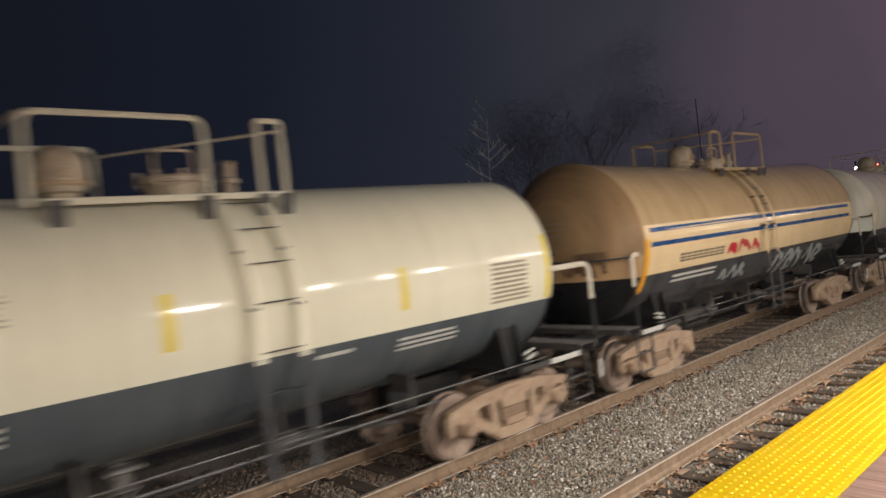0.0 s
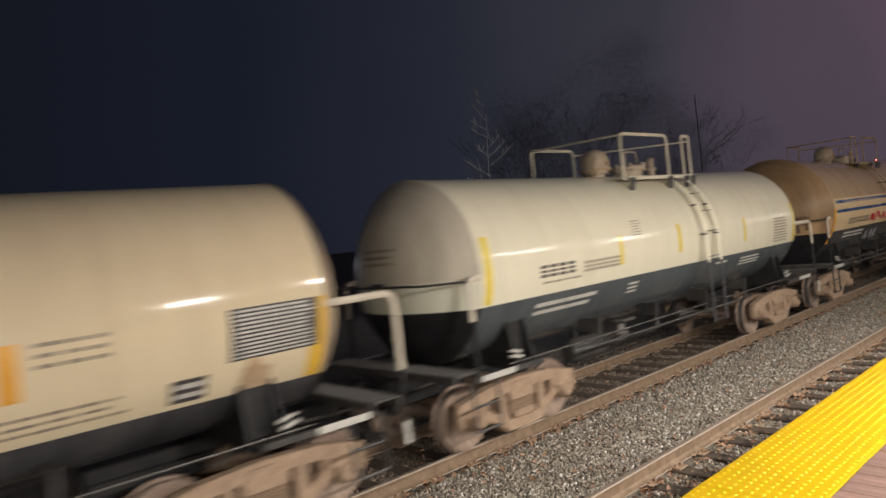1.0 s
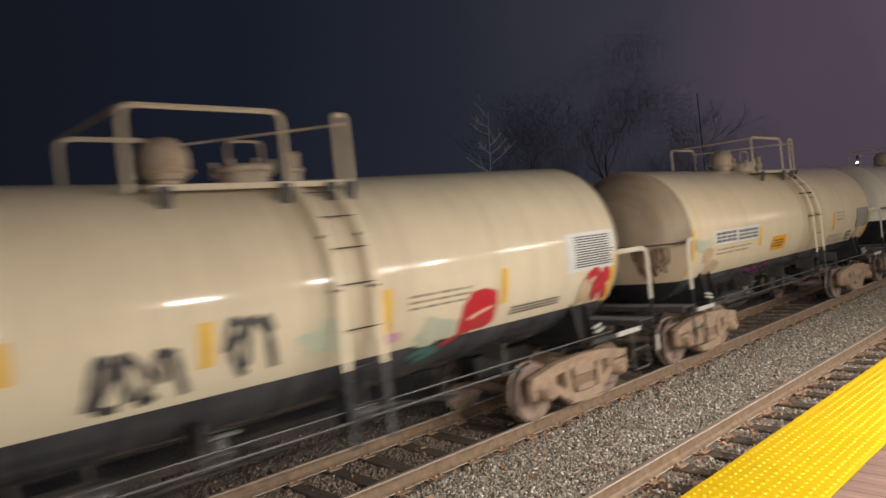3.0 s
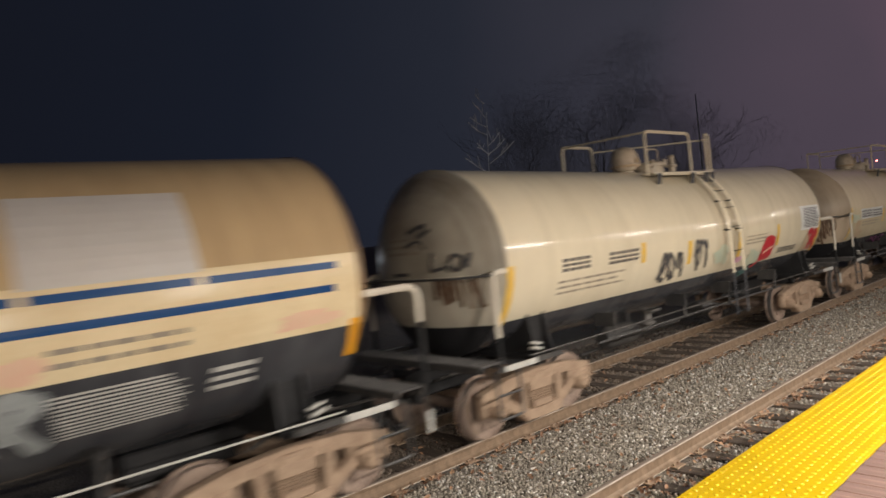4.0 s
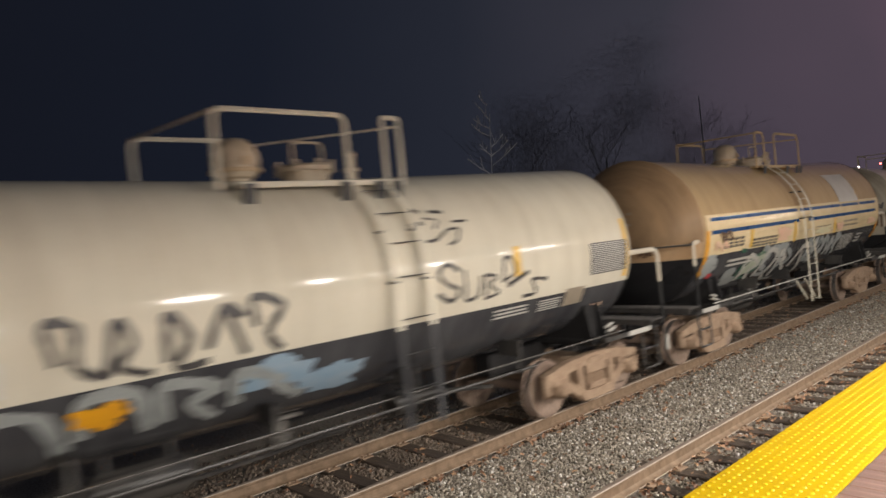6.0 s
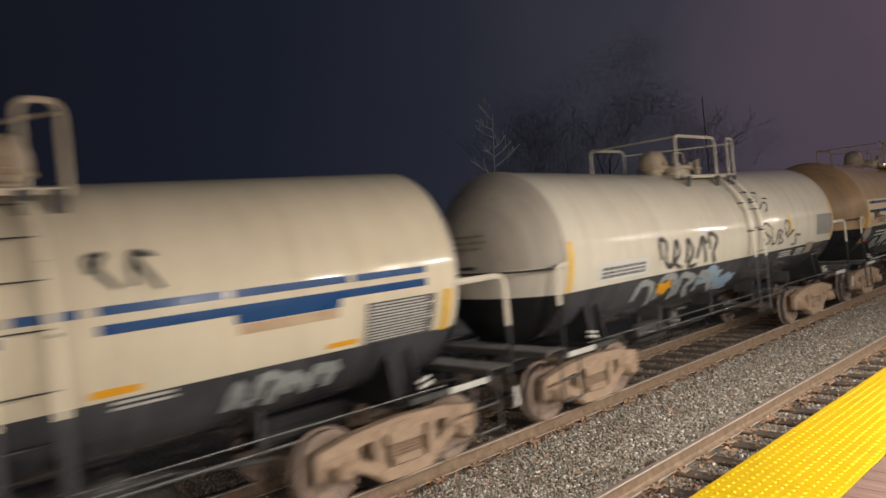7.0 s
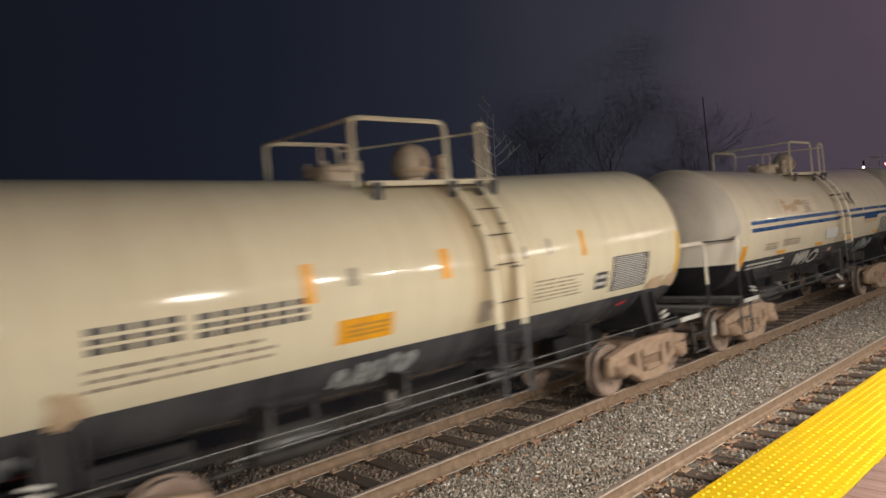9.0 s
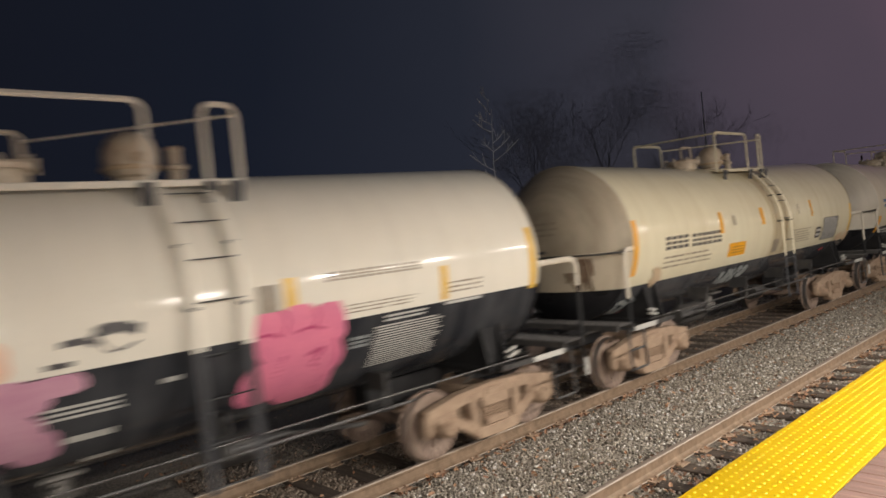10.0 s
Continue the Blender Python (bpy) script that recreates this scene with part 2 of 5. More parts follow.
bed = grid_sheet("ballast_bed", [-4.8 + 0.11 * i for i in range(94)], [-6 + 0.25 * i for i in range(270)], bed_height, BED)
tagged(bed, "grey crushed-stone track bed under two tracks", "track bed", kind="structure")

# ---------- platform ----------
CONCRETE = plain("weathered_edge_board", (0.25, 0.19, 0.18), (0.36, 0.29, 0.27), 0.8, 0.0, 2.5, 0.3)
k = Mat("brown_deck_board")
grain = k.noise(2.0, 5, (1.0, 26.0, 26.0))
wood = k.mix(k.span(grain, 0.35, 0.7), (0.16, 0.095, 0.075), (0.30, 0.19, 0.155))
wood = k.mix(k.math("MULTIPLY", k.rand(), 0.45), wood, (0.11, 0.07, 0.058))
k.bump(grain, 0.3)
DECK = k.done(wood, 0.55)
k = Mat("yellow_tactile_plastic")
tact = k.mix(k.span(k.noise(3.0, 4), 0.45, 0.8), (0.50, 0.322, 0.002), (0.43, 0.27, 0.004))
tact = k.mix(k.span(k.noise(38.0, 3), 0.62, 0.78), tact, (0.40, 0.26, 0.04))
k.b.inputs["Specular IOR Level"].default_value = 0.2
TACTILE = k.done(tact, 0.45)
# Domes lighter than their panel: worn tops with lamp glints painted in.
TACTILE_TOP = plain("yellow_dome_glint", (0.62, 0.43, 0.012), (0.57, 0.38, 0.008), 0.42, 0.0, 30.0, 0.0, 0.4)

bm = bmesh.new()
box(bm, (P_EDGE + 4.3, 22, P_TOP - 0.20), (8.54, 74, 0.32), 0.01)
box(bm, (P_EDGE + 0.16, 22, 0.42), (0.24, 74, 1.10), 0.01)
box(bm, (P_EDGE + 6.0, 22, 0.1), (3.0, 74, 1.4), 0.01)
platform = tagged(new("platform", mesh_of("platform", bm, CONCRETE)), "raised station platform with a wooden deck and weathered edge board", "platform", kind="structure")
# Unseen wall added at the back; its pale face throws lamp light forward.
bm = bmesh.new()
box(bm, (P_EDGE + 8.75, 22, P_TOP + 1.9), (0.25, 74, 3.8), 0.01)
tagged(new("wall_bounce", mesh_of("wall_bounce", bm, plain("pale_bounce_wall", (0.70, 0.68, 0.64), (0.60, 0.58, 0.54), 0.7, 0.0, 1.5, 0.1))), "unseen pale wall added behind the platform to bounce lamp light", "wall", kind="structure")


def tactile_mesh():
    bm = bmesh.new()
    box(bm, (0.305, 0.61, 0.006), (0.608, 1.2185, 0.020), 0.001)
    for i in range(10):
        for j in range(20):
            lathe(bm, [(0.0140, 0.0155), (0.0125, 0.0180), (0.0085, 0.0198), (0.004, 0.0205), (0, 0.0207)], 8, "Z", (0.035 + 0.060 * i, 0.035 + 0.0605 * j, 0), [1, 1, 1, 1])
    return mesh_of("tactile_panel", bm, [TACTILE, TACTILE_TOP], True)


# ---------- tank cars ----------
CACHE = {}
SHIFT = 0.0    # set for each car: marks are given from a point this far ahead of the middle of the shell


def wheelset_mesh():
    bm = bmesh.new()
    prof = [(0.0, 0.11), (0.10, 0.11), (0.115, 0.09), (0.115, 0.03), (0.16, 0.015), (0.30, 0.025), (0.335, 0.055), (0.395, 0.062),
            (0.418, 0.055), (0.420, -0.045), (0.446, -0.055), (0.446, -0.082), (0.40, -0.085), (0.34, -0.07), (0.30, -0.03), (0.14, -0.02), (0.11, -0.08), (0.09, -0.09)]
    mats = [0] * 8 + [1] + [0] * 8
    for s in (1, -1):
        lathe(bm, [(r, h * s) for r, h in prof], 28, "X", (s * 0.775, 0, 0), mats)
        # cast marks and lightening dimples on the wheel plate, so that its turning shows
        for a in range(3):
            q = Matrix.Rotation(a * 2.0944, 4, "X")
            box(bm, q @ Vector((s * 0.80, 0, 0.23)), (0.02, 0.05, 0.09), 0.006, q)
    lathe(bm, [(0.085, -0.74), (0.075, -0.3), (0.075, 0.3), (0.085, 0.74)], 14, "X")
    return mesh_of("wheelset", bm, [WHEEL, TREAD], True)


def side_frame_mesh():
    """Cast three-piece truck frame: arched top chord, dropped bottom chord, columns, pedestals and bearing ends."""
    bm = bmesh.new()
    w = 0.15
    for s in (1, -1):
        beam(bm, (0, s * 1.12, 0.60), (0, s * 0.62, 0.70), w, 0.17)
        beam(bm, (0, s * 0.66, 0.70), (0, 0, 0.74), w, 0.16)
        beam(bm, (0, s * 0.74, 0.47), (0, s * 0.30, 0.215), w, 0.14)
        beam(bm, (0, s * 0.34, 0.215), (0, 0, 0.20), w + 0.05, 0.15)
        beam(bm, (0, s * 0.37, 0.22), (0, s * 0.40, 0.70), w + 0.03, 0.13)
        box(bm, (0, s * 0.70, 0.50), (w, 0.12, 0.26), 0.03)
        box(bm, (0, s * 1.13, 0.50), (w, 0.13, 0.30), 0.04)
        box(bm, (0.02, s * 0.89, 0.54), (0.17, 0.36, 0.13), 0.03)
        lathe(bm, [(0.0, 0.16), (0.07, 0.16), (0.10, 0.13), (0.12, 0.06), (0.12, -0.10)], 14, "X", (0.03, s * 0.89, 0.42))
        for dy, dz in ((0.055, 0.0), (-0.028, 0.048), (-0.028, -0.048)):
            lathe(bm, [(0.0, 0.185), (0.016, 0.185), (0.016, 0.15)], 6, "X", (0.03, s * 0.89 + dy, 0.42 + dz))
    box(bm, (0.02, 0, 0.74), (w + 0.02, 0.34, 0.05), 0.015)
    box(bm, (0.075, 0, 0.60), (0.06, 0.52, 0.17), 0.025)
    box(bm, (0.085, 0, 0.33), (0.05, 0.44, 0.10), 0.02)
    return mesh_of("side_frame", bm, DUST, True)


def spring_mesh():
    bm = bmesh.new()
    prof = []
    for i in range(9):
        z = 0.29 + i * 0.034
        prof += [(0.045, z), (0.066, z + 0.010), (0.066, z + 0.020), (0.045, z + 0.030)]
    lathe(bm, [(0, 0.28)] + prof + [(0, 0.60)], 10)
    return mesh_of("spring", bm, DUST)


def bolster_mesh():
    bm = bmesh.new()
    box(bm, (0, 0, 0.68), (2.2, 0.40, 0.16), 0.03)
    box(bm, (0, 0, 0.56), (1.5, 0.34, 0.20), 0.05)
    lathe(bm, [(0, 0.84), (0.19, 0.84), (0.21, 0.74)], 16)
    for s in (1, -1):
        box(bm, (0, s * 0.45, 0.42), (1.5, 0.07, 0.12), 0.02)
        for x in (0.72, -0.72):
            box(bm, (x, s * 0.445, 0.42), (0.09, 0.06, 0.34), 0.02)
        beam(bm, (0.25, s * 0.42, 0.36), (0.25, s * 0.05, 0.30), 0.05, 0.05)
    return mesh_of("truck", bm, DUST)


def coupler_mesh():
    bm = bmesh.new()
    box(bm, (0, -0.20, 0), (0.16, 0.60, 0.17), 0.03)
    box(bm, (0.03, 0.14, 0), (0.30, 0.20, 0.30), 0.06)
    box(bm, (0.12, 0.26, 0), (0.09, 0.17, 0.28), 0.04)
    box(bm, (-0.12, 0.23, 0), (0.09, 0.12, 0.24), 0.04)
    tube(bm, rounded([(0.05, 0.05, -0.12), (0.22, 0.0, -0.16), (1.15, -0.35, -0.10)], 0.06), 0.016, 6)
    return mesh_of("coupler", bm, plain("rusty_coupler_iron", (0.05, 0.04, 0.034), (0.15, 0.10, 0.075), 0.8, 0.3, 6.0))


def hose_mesh():
    bm = bmesh.new()
    tube(bm, rounded([(0.30, -0.35, 0.05), (0.32, 0.0, 0.0), (0.30, 0.18, -0.34), (0.10, 0.42, -0.30)], 0.16, 6), 0.026, 8)
    box(bm, (0.08, 0.44, -0.29), (0.06, 0.11, 0.07), 0.015)
    return mesh_of("brake_hose", bm, plain("black_hose_rubber", (0.012, 0.012, 0.012), (0.03, 0.03, 0.03), 0.6))


def brake_wheel_mesh():
    bm = bmesh.new()
    ring = [(0.27 * math.cos(a * 0.31416), 0, 0.27 * math.sin(a * 0.31416)) for a in range(21)]
    tube(bm, ring, 0.018, 6)
    for a in range(5):
        c, s = math.cos(a * 1.2566), math.sin(a * 1.2566)
        tube(bm, [(0.04 * c, -0.02, 0.04 * s), (0.26 * c, 0, 0.26 * s)], 0.014, 6)
    lathe(bm, [(0, 0.05), (0.05, 0.05), (0.06, -0.06)], 10, "Y")
    box(bm, (0, -0.14, -0.05), (0.26, 0.18, 0.42), 0.03)
    return mesh_of("hand_brake", bm, GALV)


def shared(key, make):
    if key not in CACHE:
        CACHE[key] = make()
    return CACHE[key]


def shell_mesh(name, L, R, zc, paint, dip):
    bm = bmesh.new()
    n, h = 72, L / 2
    ys = [-h]
    ys += [-h + L * c / 8 for c in range(1, 8)]
    ys.append(h)
    rings = []
    for i, y in enumerate(ys):
        r = R
        rings.append([bm.verts.new((r * math.cos(6.2831853 * k / n), y, zc + dip * abs(y) / h + r * math.sin(6.2831853 * k / n))) for k in range(n)])
    for a, b in zip(rings, rings[1:]):
        for k in range(n):
            bm.faces.new((a[k], a[(k + 1) % n], b[(k + 1) % n], b[k]))
    return mesh_of(name, bm, paint, True)


def head_mesh(name, s, L, R, zc, paint):
    """A dished tank end."""
    bm = bmesh.new()
    prof = [(R * math.cos(a * math.pi / 28), 0.52 * (1 - math.cos(a * math.pi / 28) ** 2.6)) for a in range(14)] + [(0, 0.52)]
    prof = [(R + 0.006, -0.05), (R + 0.006, 0.0)] + prof[1:]
    lathe(bm, [(r, y * s) for r, y in prof], 60, "Y", (0, s * L / 2, zc))
    return mesh_of(name, bm, paint, True)


def shield_mesh(s, L, R, zc, paint):
    """A steel plate over the lower half of the dished end, with a flat upper edge."""
    bm = bmesh.new()
    prof = [((R + 0.010) * math.cos(a * math.pi / 28), 0.012 + 0.54 * (1 - math.cos(a * math.pi / 28) ** 2.6)) for a in range(14)] + [(0, 0.552)]
    lathe(bm, [(r, y * s) for r, y in prof], 60, "Y", (0, s * L / 2, zc))
    bmesh.ops.bisect_plane(bm, geom=bm.verts[:] + bm.edges[:] + bm.faces[:], plane_co=(0, 0, 2.25), plane_no=(0, 0, 1), clear_outer=True)
    rim = [e for e in bm.edges if e.is_boundary and all(abs(v.co.z - 2.25) < 1e-4 for v in e.verts)]
    lip = bmesh.ops.extrude_edge_only(bm, edges=rim)
    bmesh.ops.translate(bm, vec=(0, -s * 0.06, 0.004), verts=[v for v in lip["geom"] if isinstance(v, bmesh.types.BMVert)])
    return mesh_of("head_shield", bm, paint, True)


def on_tank(R, zc, lift, dip, h):
    def at(y, a):
        a -= math.degrees(dip * abs(y) / h / R)
        return Vector(((R + lift) * math.cos(radians(a)), y, zc + dip * abs(y) / h + (R + lift) * math.sin(radians(a))))
    return at


def patch(bm, at, y0, y1, a0, a1, skew=0.0):
    """A painted rectangle that follows the round of the tank."""
    n = max(1, int(abs(a1 - a0) / 4))
    cols = [y0, -SHIFT, y1] if y0 < -SHIFT < y1 else [y0, y1]
    rows = [[bm.verts.new(at(y + skew * i / n, a0 + (a1 - a0) * i / n)) for y in cols] for i in range(n + 1)]
    for lower, upper in zip(rows, rows[1:]):
        for i in range(len(cols) - 1):
            bm.faces.new((lower[i], lower[i + 1], upper[i + 1], upper[i]))


def stroke(bm, at, pts, width, R, rng):
    """A sprayed line through (y, angle) points."""
    dense = []
    pts = [Vector((y, radians(a) * R, 0)) for y, a in pts]
    for i in range(len(pts) - 1):
        p0, p1, p2, p3 = pts[max(i - 1, 0)], pts[i], pts[i + 1], pts[min(i + 2, len(pts) - 1)]
        for k in range(6):
            t = k / 6
            dense.append(0.5 * (2 * p1 + (p2 - p0) * t + (2 * p0 - 5 * p1 + 4 * p2 - p3) * t * t + (3 * p1 - p0 - 3 * p2 + p3) * t ** 3))
    dense.append(pts[-1])
    prev = None
    for i, p in enumerate(dense):
        d = (dense[min(i + 1, len(dense) - 1)] - dense[max(i - 1, 0)]).normalized()
        nrm = Vector((-d.y, d.x, 0)) * width * 0.5 * rng.uniform(0.75, 1.2)
        pair = [bm.verts.new(at(q.x, math.degrees(q.y / R))) for q in (p + nrm, p - nrm)]
        if prev:
            bm.faces.new((prev[0], prev[1], pair[1], pair[0]))
        prev = pair


def blob(bm, at, cy, ca, ry, ra, rng, rough=1.0):
    """A filled sprayed shape with an uneven outline."""
    n, rings = 40, 5
    ph = [rng.uniform(0, 6.28) for _ in range(4)]
    wob = [0.95 + rough * (0.14 * math.sin(3 * 6.2832 * i / n + ph[0]) + 0.11 * math.sin(5 * 6.2832 * i / n + ph[1]) + 0.08 * math.sin(9 * 6.2832 * i / n + ph[2]) + rng.uniform(-0.06, 0.06)) for i in range(n)]
    mid = bm.verts.new(at(cy, ca))
    prev = None
    for r in range(1, rings + 1):
        ring = []
        for i in range(n):
            th = 6.2831853 * i / n
            k = r / rings * wob[i]
            c, s = math.cos(th), math.sin(th)
            ring.append(bm.verts.new(at(cy + ry * k * math.copysign(abs(c) ** 0.75, c), ca + ra * k * math.copysign(abs(s) ** 0.75, s))))
        for i in range(n):
            j = (i + 1) % n
            if prev is None:
                bm.faces.new((mid, ring[i], ring[j]))
            else:
                bm.faces.new((prev[i], ring[i], ring[j], prev[j]))
        prev = ring


def on_end(R, zc, h, lift):
    """Places on the rear dished end, by x and by height given as an angle's arc."""
    def at(x, a):
        z = radians(a) * R
        q = max(0.0, 1 - math.sqrt((x * x + z * z) / (R * R)) ** 2.6)
        return Vector((x, -(h + 0.012 + 0.54 * q) - lift - 0.008, zc + z))
    return at


def add_marks(car, marks, R, zc, rng, h, dip):
    """Stripes, placards, stencilled bars and graffiti, each a thin skin on the tank."""
    for order, mk in enumerate(marks):
        kind, name, mat = mk[0], mk[1], mk[2]
        fwd = SHIFT
        at = on_tank(R, zc, 0.0035 + 0.0006 * order, dip, h)
        if kind.startswith("end_"):
            at, kind = on_end(R, zc + dip, h, 0.006 + 0.0006 * order), kind[4:]
            fwd = 0.0
        flat, limit = at, h - 0.025
        bm = bmesh.new()

        def at(y, a, flat=flat, fwd=fwd, limit=limit):
            return flat(max(-limit, min(limit, y + fwd)), a)

        if kind == "rect":
            y0, y1 = mk[3:5]
            slide = min(0.0, limit - 0.01 - fwd - y1) + max(0.0, -limit + 0.01 - fwd - y0) if y1 - y0 < 0.4 else 0.0
            patch(bm, at, y0 + slide, y1 + slide, *mk[5:7])
        elif kind == "lines":
            y0, y1, a0, a1, n = mk[3:8]
            n = n + n // 3 if n > 3 else n
            sk = mk[8] if len(mk) > 8 else 0.0
            for i in range(n):
                lo = a1 + (a0 - a1) * (i + 0.22) / n
                hi = a1 + (a0 - a1) * (i + 0.74) / n
                f = (lo - a0) / (a1 - a0)
                end = y1 + sk * f - rng.uniform(0, 0.12) * (y1 - y0)
                if name == "stencil" and mat is FADED:   # broken into words
                    hi += 0.12 * (a1 - a0) / n
                    ya = y0 + sk * f
                    while ya < end - 0.04:
                        yb = min(end, ya + rng.uniform(0.09, 0.28))
                        patch(bm, at, ya, yb, lo, hi)
                        ya = yb + rng.uniform(0.03, 0.07)
                else:
                    patch(bm, at, y0 + sk * f, end, lo, hi)
        elif kind == "bars":
            y0, y1, a0, a1, n = mk[3:8]
            step = (y1 - y0) / n
            for i in range(n):
                ya, tall = y0 + (i + 0.12) * step, a1 - a0
                for lo, hi in ((0.0, 0.26), (0.38, 0.60), (0.74, 1.0)):
                    patch(bm, at, ya, ya + step * 0.74, a0 + tall * lo, a0 + tall * hi)
        elif kind == "strokes":
            for pts, width in mk[3]:
                stroke(bm, at, pts, width, R, rng)
        elif kind == "runs":
            for cx, ca, rx, ra in mk[3]:
                for q in range(7):
                    x, top = cx + rx * (q / 3 - 1) * 0.95, min(ca + ra, -5.0)
                    low = top - ra * rng.uniform(0.9, 2.1) * (1.1 - 0.4 * abs(q / 3 - 1))
                    stroke(bm, at, [(x, top), (x + rng.uniform(-0.03, 0.03), (top + low) / 2), (x + rng.uniform(-0.04, 0.04), low)], rx * rng.uniform(0.12, 0.32), R, rng)
        elif kind == "bubbles":
            for q, b in enumerate(mk[3]):
                blob(bm, lambda y, a, q=q: at(y, a) + Vector((0.0002 * q, 0, 0)), *b, rng, 0.22)
        elif kind == "blobs":
            for b in mk[3]:
                blob(bm, at, *b, rng)
        skin = part(name, bm, mat, car)
        if kind != "rect":
            skin["kind"] = "stuff"


def scrawl(rng, y0, y1, a0, a1, n, width):
    """Loops of a tag between two bounds."""
    out = []
    w = (y1 - y0) / n
    for i in range(n):
        y = y0 + w * i
        p = [(y + w * rng.uniform(0, 0.3), rng.uniform(a0, (a0 + a1) / 2)), (y + w * rng.uniform(0, 0.5), a1 + rng.uniform(-2, 1)),
             (y + w * rng.uniform(0.5, 1.0), rng.uniform((a0 + a1) / 2, a1)), (y + w * rng.uniform(0.3, 0.8), rng.uniform(a0, a1)),
             (y + w * rng.uniform(0.8, 1.2), a0 + rng.uniform(-1, 2))]
        out.append((p, width))
    return out


def add_truck(car, y):
    tr = put("truck", shared("bolster", bolster_mesh), car, pose(0, y, 0))
    for s in (1, -1):
        side = put("side_frame", shared("side_frame", side_frame_mesh), tr, pose(s * 1.0, 0, 0, 0, 0, 0 if s > 0 else 180))
        for y0 in (-0.16, 0.0, 0.16):
            put("spring", shared("springs", spring_mesh), tr, pose(s * 1.03, y0, 0))
        ws = put("wheelset", shared("wheelset", wheelset_mesh), tr, pose(0, s * 0.89, 0.42))
        WHEELSETS.append((ws, s * 0.89))


WHEELSETS, CARS = [], []
# Lower coat of the ends, blacker than the flanks': their shade put into colour.
END_SHADE_BLACK = (0.020, 0.020, 0.022)


def tank_car(spec):
    global SHIFT
    front = spec.get("front", 0.10)   # how far the shell runs on at its leading end
    SHIFT = 0.11 - front / 2
    c, L, R, zc = spec["at"] + front / 2, spec["L"] + front, spec["R"], spec["zc"]
    h, dip = L / 2, spec.get("dip", 0.10)   # the floor of the tank falls towards the outlet
    rng = random.Random(spec["seed"])
    paint = tank_paint("tank_paint", spec["upper"], spec["lower"], spec["line"], spec.get("grime", (0.24, 0.17, 0.10)), spec.get("dirt", 0.3), (spec["ladder"] + SHIFT), spec.get("stain", 0.0))
    head_paint = tank_paint("tank_end_paint", spec.get("head", spec["upper"]), END_SHADE_BLACK, spec["line"], (0.09, 0.06, 0.04), spec.get("head_dirt", 0.45), 0.0, 0.0, 0.4, 0.06)
    rail_paint = tank_paint("rail_paint", tuple(0.92 * v for v in spec["upper"]), (0.02, 0.02, 0.02), spec["line"] - 0.12, (0.24, 0.17, 0.11), 0.22, 0.0, 0.0, 0.35)
    ladder_paint = tank_paint("ladder_paint", tuple(min(0.85, 1.08 * v) for v in spec["upper"]), (0.05, 0.05, 0.053), spec["line"] - 0.02, (0.24, 0.17, 0.11), 0.10, 0.0, 0.0, 0.45)
    end_rail_paint = tank_paint("end_rail_paint", (0.64, 0.58, 0.47), (0.02, 0.02, 0.02), spec["line"] - 0.12, (0.24, 0.17, 0.11), 0.22, 0.0, 0.0, 0.35, 0.06)
    shield_paint = tank_paint("head_shield_paint", tuple(min(0.85, 1.3 * v) for v in spec.get("head", spec["upper"])), END_SHADE_BLACK, spec["line"], (0.12, 0.085, 0.055), 0.5 * spec.get("head_dirt", 0.45), 0.0, 0.0, 0.35, 0.06)
    car = new("tank_car")
    tagged(car, spec["label"], "tank car", "tank cars of the passing train")
    put("shell", shell_mesh("shell", L, R, zc, paint, dip), car)
    for s in (1, -1):
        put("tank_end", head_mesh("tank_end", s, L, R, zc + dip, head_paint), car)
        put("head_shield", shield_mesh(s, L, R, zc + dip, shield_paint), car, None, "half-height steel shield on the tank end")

    # underframe at each end
    for s in (1, -1):
        bm = bmesh.new()
        box(bm, (0, s * (h - 0.75), 0.80), (0.36, 2.9, 0.34), 0.02)
        box(bm, (0, s * (h + 0.76), 0.80), (0.55, 0.10, 0.46), 0.02)
        box(bm, (0, s * (h + 0.70), 0.84), (0.34, 0.30, 0.30), 0.02)
        box(bm, (0, s * (h - 0.80), 1.00), (2.5, 0.42, 0.10), 0.02)
        part("stub_sill", bm, SILL, car)
        bm = bmesh.new()
        yb = s * (h - 0.80)
        for dy in (-0.17, 0.17):
            vs = []
            for x0, z0 in ((-1.22, 1.03), (1.22, 1.03), (1.10, zc - 0.72), (0.95, zc - 0.55), (-0.95, zc - 0.55), (-1.10, zc - 0.72)):
                vs.append((x0, z0))
            a = [bm.verts.new((x, yb + dy - 0.015, z)) for x, z in vs]
            b = [bm.verts.new((x, yb + dy + 0.015, z)) for x, z in vs]
            bm.faces.new(a)
            bm.faces.new(b[::-1])
            for i in range(len(a)):
                j = (i + 1) % len(a)
                bm.faces.new((a[i], b[i], b[j], a[j]))
        for x in (1.05, 0.5, -0.5, -1.05):
            box(bm, (x, yb, (1.03 + zc - 0.72) / 2), (0.025, 0.33, zc - 0.72 - 1.03), 0.004)
        saddle = part("saddle", bm, SILL, car)
        for sx in (1, -1):
            bm = bmesh.new()
            box(bm, (0.03, 0.0, -0.04), (0.06, 0.19, 0.035), 0.008)
            box(bm, (0.04, 0.0, -0.11), (0.08, 0.20, 0.04), 0.01)
            put("jacking_plate", mesh_of("jacking_plate", bm, CHALK), saddle, pose(sx * 1.20, yb + s * 0.20, 1.24, s * 14, -sx * 9, 0), "worn white jacking plate")
        # crossover walk with grating slats
        bm = bmesh.new()
        ye = s * (h + 0.50)
        box(bm, (0, ye - s * 0.19, 1.10), (2.86, 0.035, 0.09), 0.006)
